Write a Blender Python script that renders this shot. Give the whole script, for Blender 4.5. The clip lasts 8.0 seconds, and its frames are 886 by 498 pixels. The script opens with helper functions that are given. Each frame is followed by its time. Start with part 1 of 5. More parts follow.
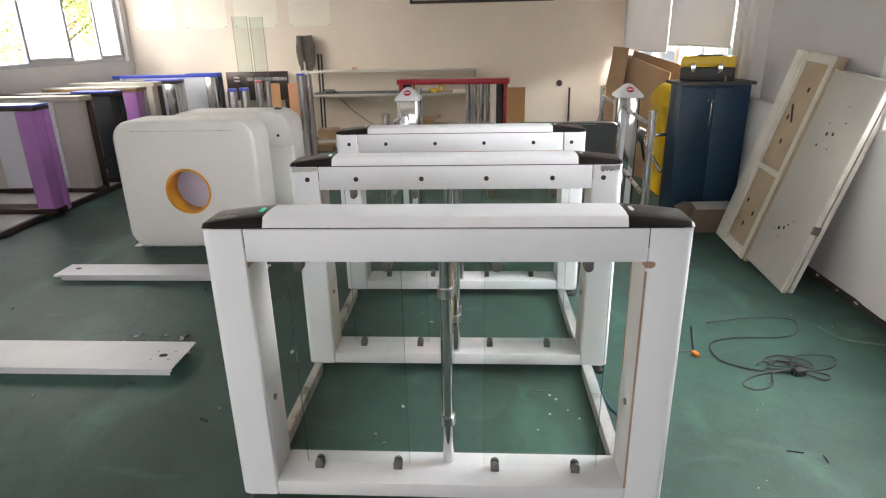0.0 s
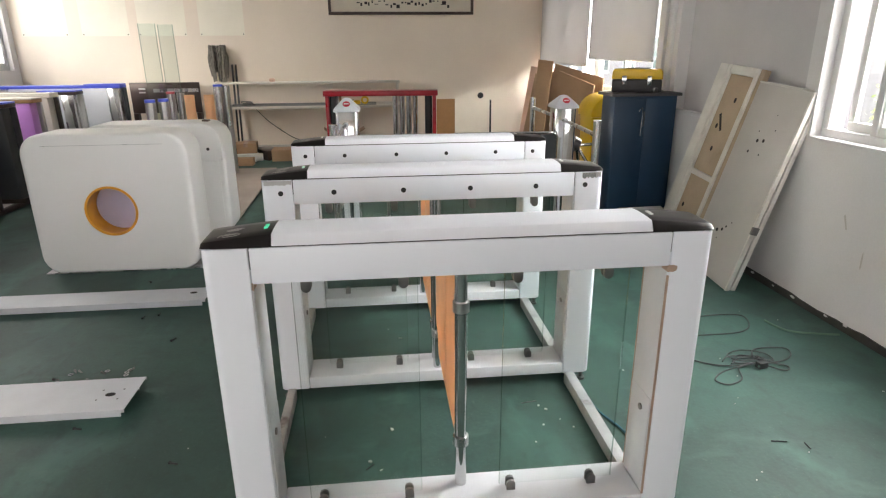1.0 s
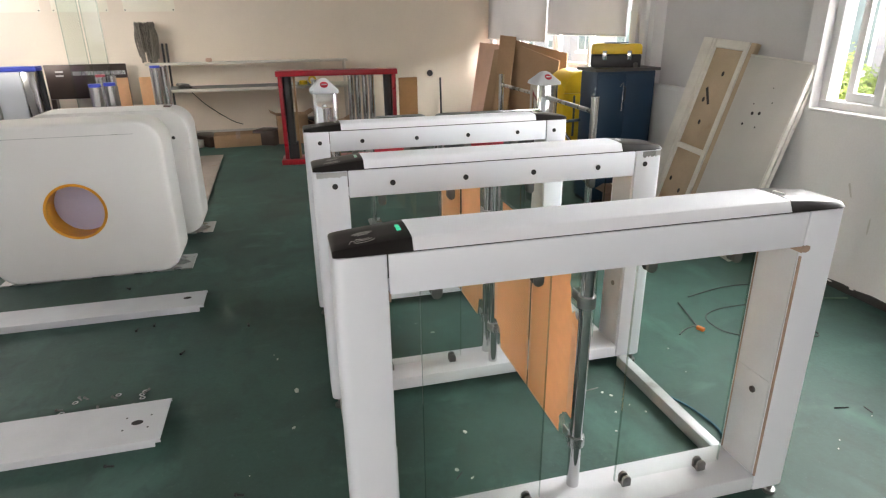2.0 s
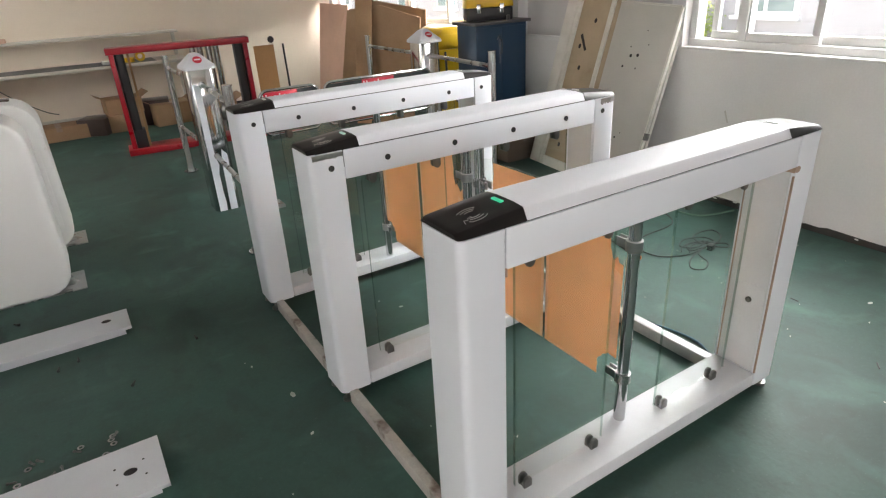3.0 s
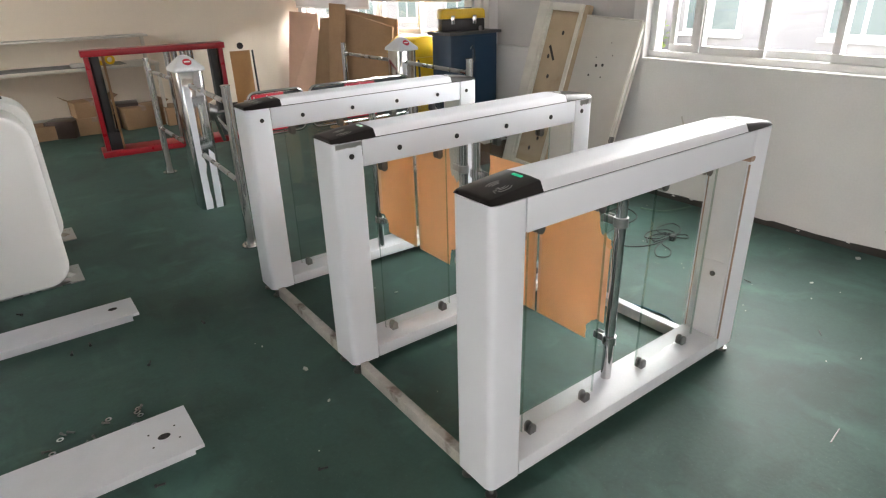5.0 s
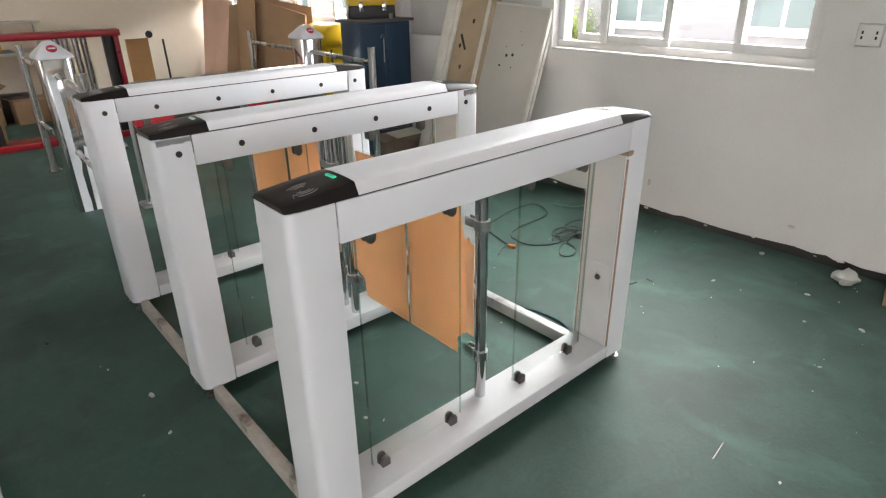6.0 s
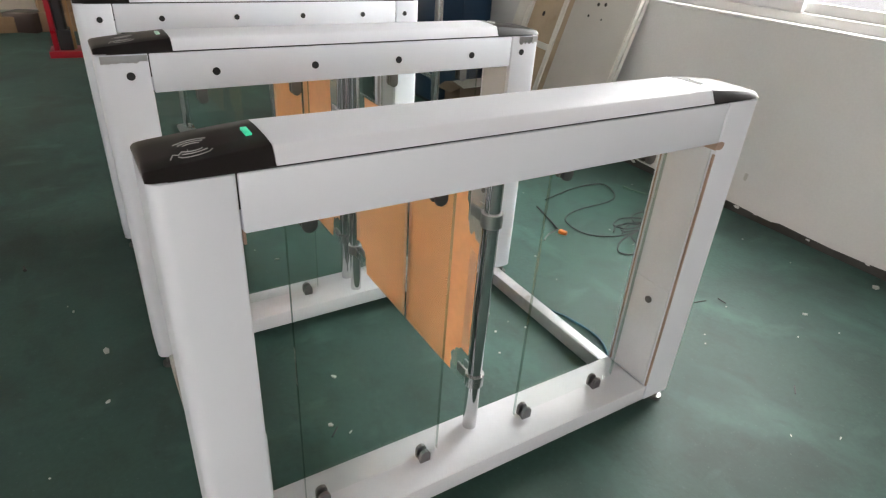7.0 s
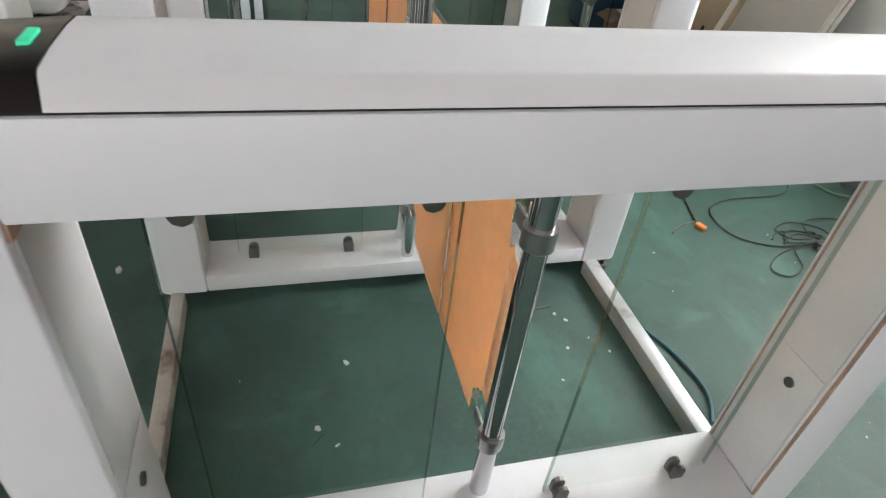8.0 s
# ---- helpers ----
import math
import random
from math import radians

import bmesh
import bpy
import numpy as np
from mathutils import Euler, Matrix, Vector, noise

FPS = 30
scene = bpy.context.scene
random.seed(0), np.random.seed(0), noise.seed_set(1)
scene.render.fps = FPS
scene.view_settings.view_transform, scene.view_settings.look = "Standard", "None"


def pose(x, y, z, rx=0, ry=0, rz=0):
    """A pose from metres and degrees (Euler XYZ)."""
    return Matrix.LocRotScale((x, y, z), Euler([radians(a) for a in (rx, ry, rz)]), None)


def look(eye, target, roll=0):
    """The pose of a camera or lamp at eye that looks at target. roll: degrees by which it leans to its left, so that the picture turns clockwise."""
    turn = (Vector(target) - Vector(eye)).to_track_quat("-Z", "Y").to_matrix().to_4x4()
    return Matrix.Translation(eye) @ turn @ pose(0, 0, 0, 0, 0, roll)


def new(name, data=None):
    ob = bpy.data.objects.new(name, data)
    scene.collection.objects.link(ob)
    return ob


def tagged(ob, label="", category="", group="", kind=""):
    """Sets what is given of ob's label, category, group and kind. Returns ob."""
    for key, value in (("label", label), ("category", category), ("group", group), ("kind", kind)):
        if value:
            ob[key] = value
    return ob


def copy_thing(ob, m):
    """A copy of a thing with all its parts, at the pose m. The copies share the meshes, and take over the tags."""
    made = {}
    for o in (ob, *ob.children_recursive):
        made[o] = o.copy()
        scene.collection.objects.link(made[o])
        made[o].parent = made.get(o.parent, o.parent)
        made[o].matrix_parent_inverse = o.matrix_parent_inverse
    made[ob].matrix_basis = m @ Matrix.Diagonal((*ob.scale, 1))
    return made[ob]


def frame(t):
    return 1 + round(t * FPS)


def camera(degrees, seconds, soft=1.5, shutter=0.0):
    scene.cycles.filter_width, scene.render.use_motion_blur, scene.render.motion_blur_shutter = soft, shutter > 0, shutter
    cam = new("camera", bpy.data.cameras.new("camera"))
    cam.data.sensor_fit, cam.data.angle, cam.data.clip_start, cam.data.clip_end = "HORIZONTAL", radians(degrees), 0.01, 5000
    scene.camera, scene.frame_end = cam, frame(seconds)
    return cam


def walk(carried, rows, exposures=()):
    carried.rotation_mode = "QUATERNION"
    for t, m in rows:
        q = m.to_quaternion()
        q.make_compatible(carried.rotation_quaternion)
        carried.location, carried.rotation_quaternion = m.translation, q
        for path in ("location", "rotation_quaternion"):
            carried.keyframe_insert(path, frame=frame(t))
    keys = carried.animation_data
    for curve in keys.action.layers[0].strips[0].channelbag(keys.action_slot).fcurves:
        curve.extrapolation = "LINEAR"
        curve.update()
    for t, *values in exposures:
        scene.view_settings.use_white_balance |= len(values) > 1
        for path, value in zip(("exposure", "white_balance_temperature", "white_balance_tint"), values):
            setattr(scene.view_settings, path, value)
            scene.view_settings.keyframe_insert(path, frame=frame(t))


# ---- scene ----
cam = camera(73.3, 8.0, soft=1.2, shutter=0.12)
# exposure, then the strengths of the glowing sheets outside
EXPOSURE, GLOW_EAST, GLOW_WEST, GLOW_SOUTH = 1.60, 11.4, 6.0, 1.4
PATH = [
    (0, (0.211, 0.138, 1.521), (0.097, 2.019, 0.851), -1.2),
    (0.5, (0.133, 0.178, 1.516), (0.096, 2.064, 0.851), 0.8),
    (1, (-0.118, 0.227, 1.496), (0.08, 2.113, 0.863), -0.4),
    (1.2, (-0.231, 0.254, 1.498), (-0.023, 2.124, 0.819), -1.3),
    (2.3, (-0.824, 0.609, 1.488), (-0.206, 2.37, 0.767), -1.0),
    (2.5, (-0.936, 0.68, 1.478), (-0.209, 2.383, 0.723), -1.6),
    (3, (-1.217, 0.8, 1.516), (-0.274, 2.355, 0.684), -3.2),
    (3.5, (-1.404, 0.935, 1.526), (-0.341, 2.413, 0.699), -6.3),
    (4, (-1.562, 0.919, 1.543), (-0.411, 2.347, 0.746), -5.1),
    (4.2, (-1.625, 0.866, 1.547), (-0.462, 2.252, 0.693), -4.6),
    (5.3, (-1.416, 0.632, 1.493), (-0.357, 2.133, 0.703), -1.0),
    (5.5, (-1.313, 0.605, 1.473), (-0.209, 2.067, 0.672), 0.2),
    (6, (-1.109, 0.66, 1.455), (0.081, 2.038, 0.629), -0.8),
    (6.5, (-0.88, 0.81, 1.411), (0.266, 2.162, 0.483), 4.9),
    (7, (-0.653, 0.899, 1.358), (0.295, 2.367, 0.384), 3.9),
    (7.5, (-0.38, 1.014, 1.355), (0.217, 2.621, 0.324), 4.4),
    (7.8, (-0.287, 1.146, 1.297), (0.219, 2.679, 0.116), 4.0),
    (8, (-0.228, 1.262, 1.239), (0.257, 2.777, 0.028), 6.9),
]
walk(cam, [(t, look(eye, target, roll)) for t, eye, target, roll in PATH],
     exposures=[(0, EXPOSURE), (1.2, EXPOSURE), (2.5, EXPOSURE - 0.02), (4, EXPOSURE - 0.04), (5.5, EXPOSURE - 0.02), (7, EXPOSURE - 0.10), (8, EXPOSURE - 0.05)])

# ---- light ----
world = bpy.data.worlds.new("sky")
scene.world = world
world.use_nodes = True
wn = world.node_tree
sky = wn.nodes.new("ShaderNodeTexSky")
sky.sky_type, sky.sun_disc = "NISHITA", False
sky.sun_elevation, sky.sun_rotation = radians(58), radians(180)
wn.nodes["Background"].inputs["Strength"].default_value = 0.15
wn.links.new(sky.outputs["Color"], wn.nodes["Background"].inputs["Color"])
sun = new("sun", bpy.data.lights.new("sun", "SUN"))
sun.data.energy, sun.data.angle, sun.data.color = 1.0, radians(15), (1.0, 0.95, 0.88)
sun.matrix_world = look((0, -7.5, 12), (0, 0, 0))


# ---- materials ----
def mat(name, color, rough=0.5, metal=0.0, var=0.06, scale=6.0, bump=0.0, bscale=120.0, second=None, spots=None,
        stretch=(1, 1, 1), coat=0.0, rvar=0.08, emit=0.0, ecolor=None, island=0.0):
    """Colour with broad stains and fine grain, rough in patches, and a fine relief."""
    m = bpy.data.materials.new(name)
    m.use_nodes = True
    nt = m.node_tree
    n, l = nt.nodes, nt.links
    b = n["Principled BSDF"]
    co = n.new("ShaderNodeTexCoord")
    mp = n.new("ShaderNodeMapping")
    mp.inputs["Scale"].default_value = stretch
    l.new(co.outputs["Object"], mp.inputs["Vector"])
    big = n.new("ShaderNodeTexNoise")
    big.inputs["Scale"].default_value, big.inputs["Detail"].default_value = scale, 5
    fine = n.new("ShaderNodeTexNoise")
    fine.inputs["Scale"].default_value, fine.inputs["Detail"].default_value = bscale, 3
    for q in (big, fine):
        l.new(mp.outputs["Vector"], q.inputs["Vector"])
    ramp = n.new("ShaderNodeMapRange")
    ramp.inputs["From Min"].default_value, ramp.inputs["From Max"].default_value = 0.32, 0.68
    l.new(big.outputs["Fac"], ramp.inputs["Value"])
    mix = n.new("ShaderNodeMix")
    mix.data_type = "RGBA"
    c2 = second or tuple(max(0.0, c * (1 - 2.2 * var)) for c in color)
    mix.inputs["A"].default_value = (*color, 1)
    mix.inputs["B"].default_value = (*c2, 1)
    l.new(ramp.outputs["Result"], mix.inputs["Factor"])
    grain = n.new("ShaderNodeMix")
    grain.data_type, grain.blend_type = "RGBA", "MULTIPLY"
    grain.inputs["Factor"].default_value = min(1.0, var * 3)
    l.new(mix.outputs["Result"], grain.inputs["A"])
    gr = n.new("ShaderNodeMapRange")
    gr.inputs["From Min"].default_value, gr.inputs["From Max"].default_value = 0.3, 0.7
    gr.inputs["To Min"].default_value = 0.7
    l.new(fine.outputs["Fac"], gr.inputs["Value"])
    l.new(gr.outputs["Result"], grain.inputs["B"])
    out = grain.outputs["Result"]
    if spots:
        sc, lo, col = spots
        sp = n.new("ShaderNodeTexNoise")
        sp.inputs["Scale"].default_value, sp.inputs["Detail"].default_value = sc, 6
        l.new(co.outputs["Object"], sp.inputs["Vector"])
        sr = n.new("ShaderNodeMapRange")
        sr.inputs["From Min"].default_value, sr.inputs["From Max"].default_value = lo, lo + 0.16
        l.new(sp.outputs["Fac"], sr.inputs["Value"])
        sm = n.new("ShaderNodeMix")
        sm.data_type = "RGBA"
        l.new(sr.outputs["Result"], sm.inputs["Factor"])
        l.new(out, sm.inputs["A"])
        sm.inputs["B"].default_value = (*col, 1)
        out = sm.outputs["Result"]
    l.new(out, b.inputs["Base Color"])
    rr = n.new("ShaderNodeMapRange")
    rr.inputs["To Min"].default_value, rr.inputs["To Max"].default_value = max(0.02, rough - rvar), min(1.0, rough + rvar)
    l.new(big.outputs["Fac"], rr.inputs["Value"])
    l.new(rr.outputs["Result"], b.inputs["Roughness"])
    b.inputs["Metallic"].default_value = metal
    b.inputs["Coat Weight"].default_value = coat
    if bump:
        bp = n.new("ShaderNodeBump")
        bp.inputs["Strength"].default_value, bp.inputs["Distance"].default_value = bump, 0.004
        l.new(fine.outputs["Fac"], bp.inputs["Height"])
        l.new(bp.outputs["Normal"], b.inputs["Normal"])
    if emit:
        b.inputs["Emission Color"].default_value = (*(ecolor or color), 1)
        b.inputs["Emission Strength"].default_value = emit
    return m


def thin_glass_mat(name, tint):
    """A flat pane: it lets light straight through and mirrors by Fresnel."""
    m = bpy.data.materials.new(name)
    m.use_nodes = True
    nt = m.node_tree
    n, l = nt.nodes, nt.links
    n.remove(n["Principled BSDF"])
    tr, gl, mx, lw, pw, ml = (n.new("ShaderNode" + k) for k in ("BsdfTransparent", "BsdfGlossy", "MixShader", "LayerWeight", "Math", "Math"))
    tr.inputs["Color"].default_value = (*tint, 1)
    gl.inputs["Roughness"].default_value = 0.01
    lw.inputs["Blend"].default_value = 0.5
    pw.operation, ml.operation = "POWER", "MULTIPLY_ADD"
    pw.inputs[1].default_value = 4.0
    ml.inputs[1].default_value, ml.inputs[2].default_value = 0.55, 0.035
    l.new(lw.outputs["Facing"], pw.inputs[0])
    l.new(pw.outputs["Value"], ml.inputs[0])
    l.new(ml.outputs["Value"], mx.inputs["Fac"])
    l.new(tr.outputs["BSDF"], mx.inputs[1])
    l.new(gl.outputs["BSDF"], mx.inputs[2])
    l.new(mx.outputs["Shader"], n["Material Output"].inputs["Surface"])
    return m


def frost_mat(name, tint):
    """Frosted pane: part of the light straight through, part scattered."""
    m = bpy.data.materials.new(name)
    m.use_nodes = True
    nt = m.node_tree
    n, l = nt.nodes, nt.links
    n.remove(n["Principled BSDF"])
    tr, tl, mx = (n.new("ShaderNode" + k) for k in ("BsdfTransparent", "BsdfTranslucent", "MixShader"))
    tr.inputs["Color"].default_value = tl.inputs["Color"].default_value = (*tint, 1)
    mx.inputs["Fac"].default_value = 0.8
    l.new(tr.outputs["BSDF"], mx.inputs[1])
    l.new(tl.outputs["BSDF"], mx.inputs[2])
    l.new(mx.outputs["Shader"], n["Material Output"].inputs["Surface"])
    return m


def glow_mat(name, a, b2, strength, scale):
    """Plain glow, for the sheets outside that light the room."""
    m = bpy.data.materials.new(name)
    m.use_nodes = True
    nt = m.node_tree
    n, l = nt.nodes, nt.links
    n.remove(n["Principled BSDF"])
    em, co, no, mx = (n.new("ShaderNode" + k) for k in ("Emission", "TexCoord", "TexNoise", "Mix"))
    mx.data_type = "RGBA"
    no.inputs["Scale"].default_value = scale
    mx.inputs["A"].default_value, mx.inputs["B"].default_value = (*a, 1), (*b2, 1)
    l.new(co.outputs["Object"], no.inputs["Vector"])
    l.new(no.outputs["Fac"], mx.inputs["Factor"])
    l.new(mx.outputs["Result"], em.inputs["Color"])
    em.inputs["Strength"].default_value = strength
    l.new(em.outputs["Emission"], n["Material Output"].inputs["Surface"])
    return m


def floor_mat():
    """Green floor paint: broad dirt, drag marks, pale dust and fine relief."""
    m = mat("floor_paint", (0.046, 0.108, 0.088), 0.58, var=0.14, scale=0.55, bump=0.2, bscale=60, second=(0.042, 0.078, 0.065), rvar=0.18)
    nt = m.node_tree
    n, l = nt.nodes, nt.links
    b = n["Principled BSDF"]
    base = b.inputs["Base Color"].links[0].from_socket
    co = n.new("ShaderNodeTexCoord")

    def layer(prev, scale, lo, hi, col, amount, stretch=(1, 1, 1), dist=0.0):
        mp = n.new("ShaderNodeMapping")
        mp.inputs["Scale"].default_value = stretch
        t = n.new("ShaderNodeTexNoise")
        t.inputs["Scale"].default_value, t.inputs["Detail"].default_value, t.inputs["Distortion"].default_value = scale, 7, dist
        r = n.new("ShaderNodeMapRange")
        r.inputs["From Min"].default_value, r.inputs["From Max"].default_value, r.inputs["To Max"].default_value = lo, hi, amount
        x = n.new("ShaderNodeMix")
        x.data_type = "RGBA"
        x.inputs["B"].default_value = (*col, 1)
        l.new(co.outputs["Object"], mp.inputs["Vector"])
        l.new(mp.outputs["Vector"], t.inputs["Vector"])
        l.new(t.outputs["Fac"], r.inputs["Value"])
        l.new(r.outputs["Result"], x.inputs["Factor"])
        l.new(prev, x.inputs["A"])
        return x.outputs["Result"]
    c = layer(base, 1.7, 0.52, 0.70, (0.028, 0.062, 0.051), 0.75, dist=0.6)
    c = layer(c, 3.2, 0.54, 0.74, (0.078, 0.180, 0.150), 0.65, (1.0, 0.45, 1.0), 0.4)
    c = layer(c, 2.2, 0.54, 0.76, (0.027, 0.040, 0.035), 0.8, (0.8, 1.0, 1.0), 0.5)
    c = layer(c, 9.0, 0.56, 0.80, (0.032, 0.048, 0.042), 0.6, (1.0, 0.6, 1.0), 0.3)
    c = layer(c, 5.0, 0.60, 0.74, (0.10, 0.19, 0.16), 0.35, (0.5, 1.2, 1.0), 0.4)
    c = layer(c, 34.0, 0.66, 0.80, (0.13, 0.19, 0.165), 0.35)
    c = layer(c, 110.0, 0.64, 0.74, (0.17, 0.23, 0.205), 0.30)
    c = layer(c, 16.0, 0.55, 0.74, (0.033, 0.055, 0.047), 0.45, (1.0, 0.8, 1.0), 0.8)
    l.new(c, b.inputs["Base Color"])
    b.inputs["Specular IOR Level"].default_value = 0.38
    return m


M_FLOOR = floor_mat()
M_WALL = mat("wall_cream", (0.87, 0.77, 0.65), 0.85, var=0.03, scale=1.2, bump=0.15, bscale=90)
M_WALLW = mat("wall_white", (0.75, 0.73, 0.725), 0.8, var=0.05, scale=1.3, bump=0.18, bscale=80, spots=(5.0, 0.71, (0.55, 0.53, 0.5)))
M_GREYWALL = mat("wall_grey_board", (0.60, 0.58, 0.58), 0.7, var=0.05, scale=1.5, bump=0.08)
M_CEIL = mat("ceiling_white", (0.75, 0.74, 0.72), 0.9, var=0.03, scale=1.0)
M_WALLFOOT = mat("wall_foot_dark", (0.045, 0.040, 0.036), 0.7, var=0.12, scale=8, spots=(14, 0.72, (0.06, 0.055, 0.05)))
M_WHITE = mat("powder_white", (0.735, 0.755, 0.812), 0.38, var=0.012, scale=3, bump=0.03, bscale=420)
M_LID = mat("gloss_white", (0.715, 0.718, 0.765), 0.50, var=0.012, scale=3, rvar=0.05, bump=0.015, bscale=260)
M_BASEW = mat("base_white", (0.69, 0.70, 0.74), 0.42, var=0.03, scale=9, spots=(16, 0.7, (0.6, 0.6, 0.6)))
M_CREAM = mat("leg_film", (0.58, 0.60, 0.625), 0.4, var=0.04, scale=5, bump=0.02)
M_GLOSSBLACK = mat("black_acrylic", (0.016, 0.013, 0.013), 0.3, var=0.08, scale=12, rvar=0.06)
M_GLOSSBLACK.node_tree.nodes["Principled BSDF"].inputs["Specular IOR Level"].default_value = 0.22
M_RUBBER = mat("black_rubber", (0.012, 0.012, 0.012), 0.6, var=0.1)
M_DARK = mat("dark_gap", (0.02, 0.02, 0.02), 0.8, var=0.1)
M_CHROME = mat("polished_steel", (0.62, 0.62, 0.63), 0.08, 1.0, var=0.03, scale=20, rvar=0.03)
M_STEEL = mat("brushed_steel", (0.52, 0.52, 0.52), 0.28, 1.0, var=0.05, scale=9, stretch=(1, 1, 0.12), bscale=160)
M_NICKEL = mat("nickel_clip", (0.22, 0.215, 0.21), 0.34, 0.9, var=0.08, scale=40)
M_TUBE = mat("scuffed_rail", (0.56, 0.53, 0.49), 0.5, 0.1, var=0.14, scale=9, spots=(13, 0.56, (0.15, 0.11, 0.09)))
M_RAILW = mat("worn_rail", (0.56, 0.56, 0.57), 0.4, 0.3, var=0.12, scale=10, spots=(15, 0.60, (0.24, 0.22, 0.20)))
M_FILM = mat("orange_film", (0.94, 0.60, 0.34), 0.5, var=0.06, scale=3.5, bump=0.06, bscale=35)


def let_through(m, amount):
    """Thin film: part of the light passes through, diffused."""
    nt = m.node_tree
    b, out = nt.nodes["Principled BSDF"], nt.nodes["Material Output"]
    tr, mx = nt.nodes.new("ShaderNodeBsdfTranslucent"), nt.nodes.new("ShaderNodeMixShader")
    mx.inputs["Fac"].default_value = amount
    nt.links.new(b.inputs["Base Color"].links[0].from_socket, tr.inputs["Color"])
    nt.links.new(b.outputs["BSDF"], mx.inputs[1])
    nt.links.new(tr.outputs["BSDF"], mx.inputs[2])
    nt.links.new(mx.outputs["Shader"], out.inputs["Surface"])


let_through(M_FILM, 0.42)
M_FILMEDGE = mat("orange_film_edge", (0.98, 0.70, 0.46), 0.5, var=0.06, scale=8)
let_through(M_FILMEDGE, 0.42)
M_GLASS = thin_glass_mat("clear_glass", (0.965, 0.985, 0.975))
M_GEDGE = thin_glass_mat("glass_edge", (0.80, 0.87, 0.84))
M_PANE = thin_glass_mat("window_pane", (0.96, 0.98, 0.97))
M_FROST = frost_mat("frosted_pane", (0.92, 0.93, 0.94))
M_ACRYL = thin_glass_mat("acrylic_sheet", (0.91, 0.945, 0.925))
M_LED = mat("green_led", (0.05, 0.7, 0.42), 0.4, emit=0.07, ecolor=(0.03, 0.75, 0.36), var=0.02)
M_LEDPALE = mat("pale_green_led", (0.55, 0.80, 0.70), 0.4, emit=0.03, ecolor=(0.3, 0.8, 0.6), var=0.02)
M_LEDOFF = mat("clear_led", (0.8, 0.82, 0.8), 0.3, var=0.02)
M_ICON = mat("icon_grey", (0.35, 0.34, 0.33), 0.5, var=0.02)
M_POD = mat("pod_white", (0.85, 0.84, 0.83), 0.42, var=0.015, scale=2, bump=0.02, bscale=200)
M_ORANGE = mat("ring_orange", (0.80, 0.36, 0.02), 0.4, var=0.06, scale=9)
M_LILAC = mat("porthole_lilac", (0.66, 0.64, 0.86), 0.5, var=0.03)
M_FRAMEW = mat("window_white", (0.72, 0.71, 0.70), 0.4, var=0.04, scale=4)
M_ALU = mat("window_alu", (0.50, 0.51, 0.53), 0.4, 0.2, var=0.05)
M_BLIND = mat("blind_grey", (0.58, 0.56, 0.55), 0.85, var=0.03, scale=2, bump=0.1, bscale=300)
let_through(M_BLIND, 0.26)
M_BLUE = mat("cabinet_blue", (0.013, 0.044, 0.092), 0.42, var=0.06, scale=3, bump=0.05, bscale=200)
M_SLAB = mat("slab_dark", (0.09, 0.085, 0.085), 0.5, var=0.1)
M_YELLOW = mat("plastic_yellow", (0.74, 0.47, 0.01), 0.35, var=0.05, scale=5)
M_BLACKPL = mat("plastic_black", (0.02, 0.02, 0.022), 0.45, var=0.08)
M_CARD = mat("cardboard", (0.40, 0.255, 0.15), 0.85, var=0.07, scale=4, bump=0.1, bscale=60)
M_CARTDARK = mat("dark_cardboard", (0.20, 0.14, 0.105), 0.85, var=0.08, scale=5, bump=0.1, bscale=60)
M_FLOORBOARD = mat("floor_board", (0.42, 0.36, 0.31), 0.6, var=0.09, scale=2.2, spots=(5, 0.62, (0.33, 0.25, 0.19)), bump=0.05)
M_PINK = mat("foam_pink", (0.70, 0.46, 0.35), 0.8, var=0.05, scale=4)
M_PLY = mat("stained_board", (0.50, 0.385, 0.26), 0.65, var=0.09, scale=3.5, spots=(7, 0.63, (0.33, 0.22, 0.13)), bump=0.05)
M_OLDWHITE = mat("old_white_paint", (0.74, 0.71, 0.65), 0.5, var=0.07, scale=7, spots=(20, 0.66, (0.42, 0.36, 0.28)))
M_PANELGREY = mat("panel_beige_grey", (0.58, 0.55, 0.51), 0.55, var=0.05, scale=2.5, spots=(10, 0.7, (0.38, 0.33, 0.28)), bump=0.04)
M_FOAMYEL = mat("foam_seam", (0.66, 0.56, 0.30), 0.9, var=0.1, scale=20)
M_RED = mat("red_lacquer", (0.37, 0.009, 0.022), 0.3, var=0.05, scale=6)
M_SIGNRED = mat("sign_red", (0.62, 0.02, 0.05), 0.4, var=0.03)
M_SIGNWHITE = mat("sign_white", (0.85, 0.84, 0.84), 0.4, var=0.02)
M_WOOD = mat("wood_strip", (0.42, 0.25, 0.11), 0.5, var=0.1, scale=12, stretch=(1, 1, 0.1))
M_PAPER = mat("wall_paper", (0.92, 0.87, 0.74), 0.9, var=0.035, scale=2.5)
M_PICT = mat("picture_paper", (0.72, 0.66, 0.55), 0.8, var=0.05, scale=3)
M_FRAMEBR = mat("frame_brown", (0.05, 0.028, 0.02), 0.4, var=0.1, scale=15)
M_SHELF = mat("shelf_cream", (0.66, 0.62, 0.55), 0.55, var=0.05, scale=5, spots=(14, 0.68, (0.45, 0.4, 0.34)))
M_MOP = mat("mop_cotton", (0.27, 0.245, 0.21), 0.95, var=0.14, scale=25, bump=0.3, bscale=150)
M_PURPLE = mat("purple_lacquer", (0.46, 0.20, 0.56), 0.32, var=0.05, scale=3)
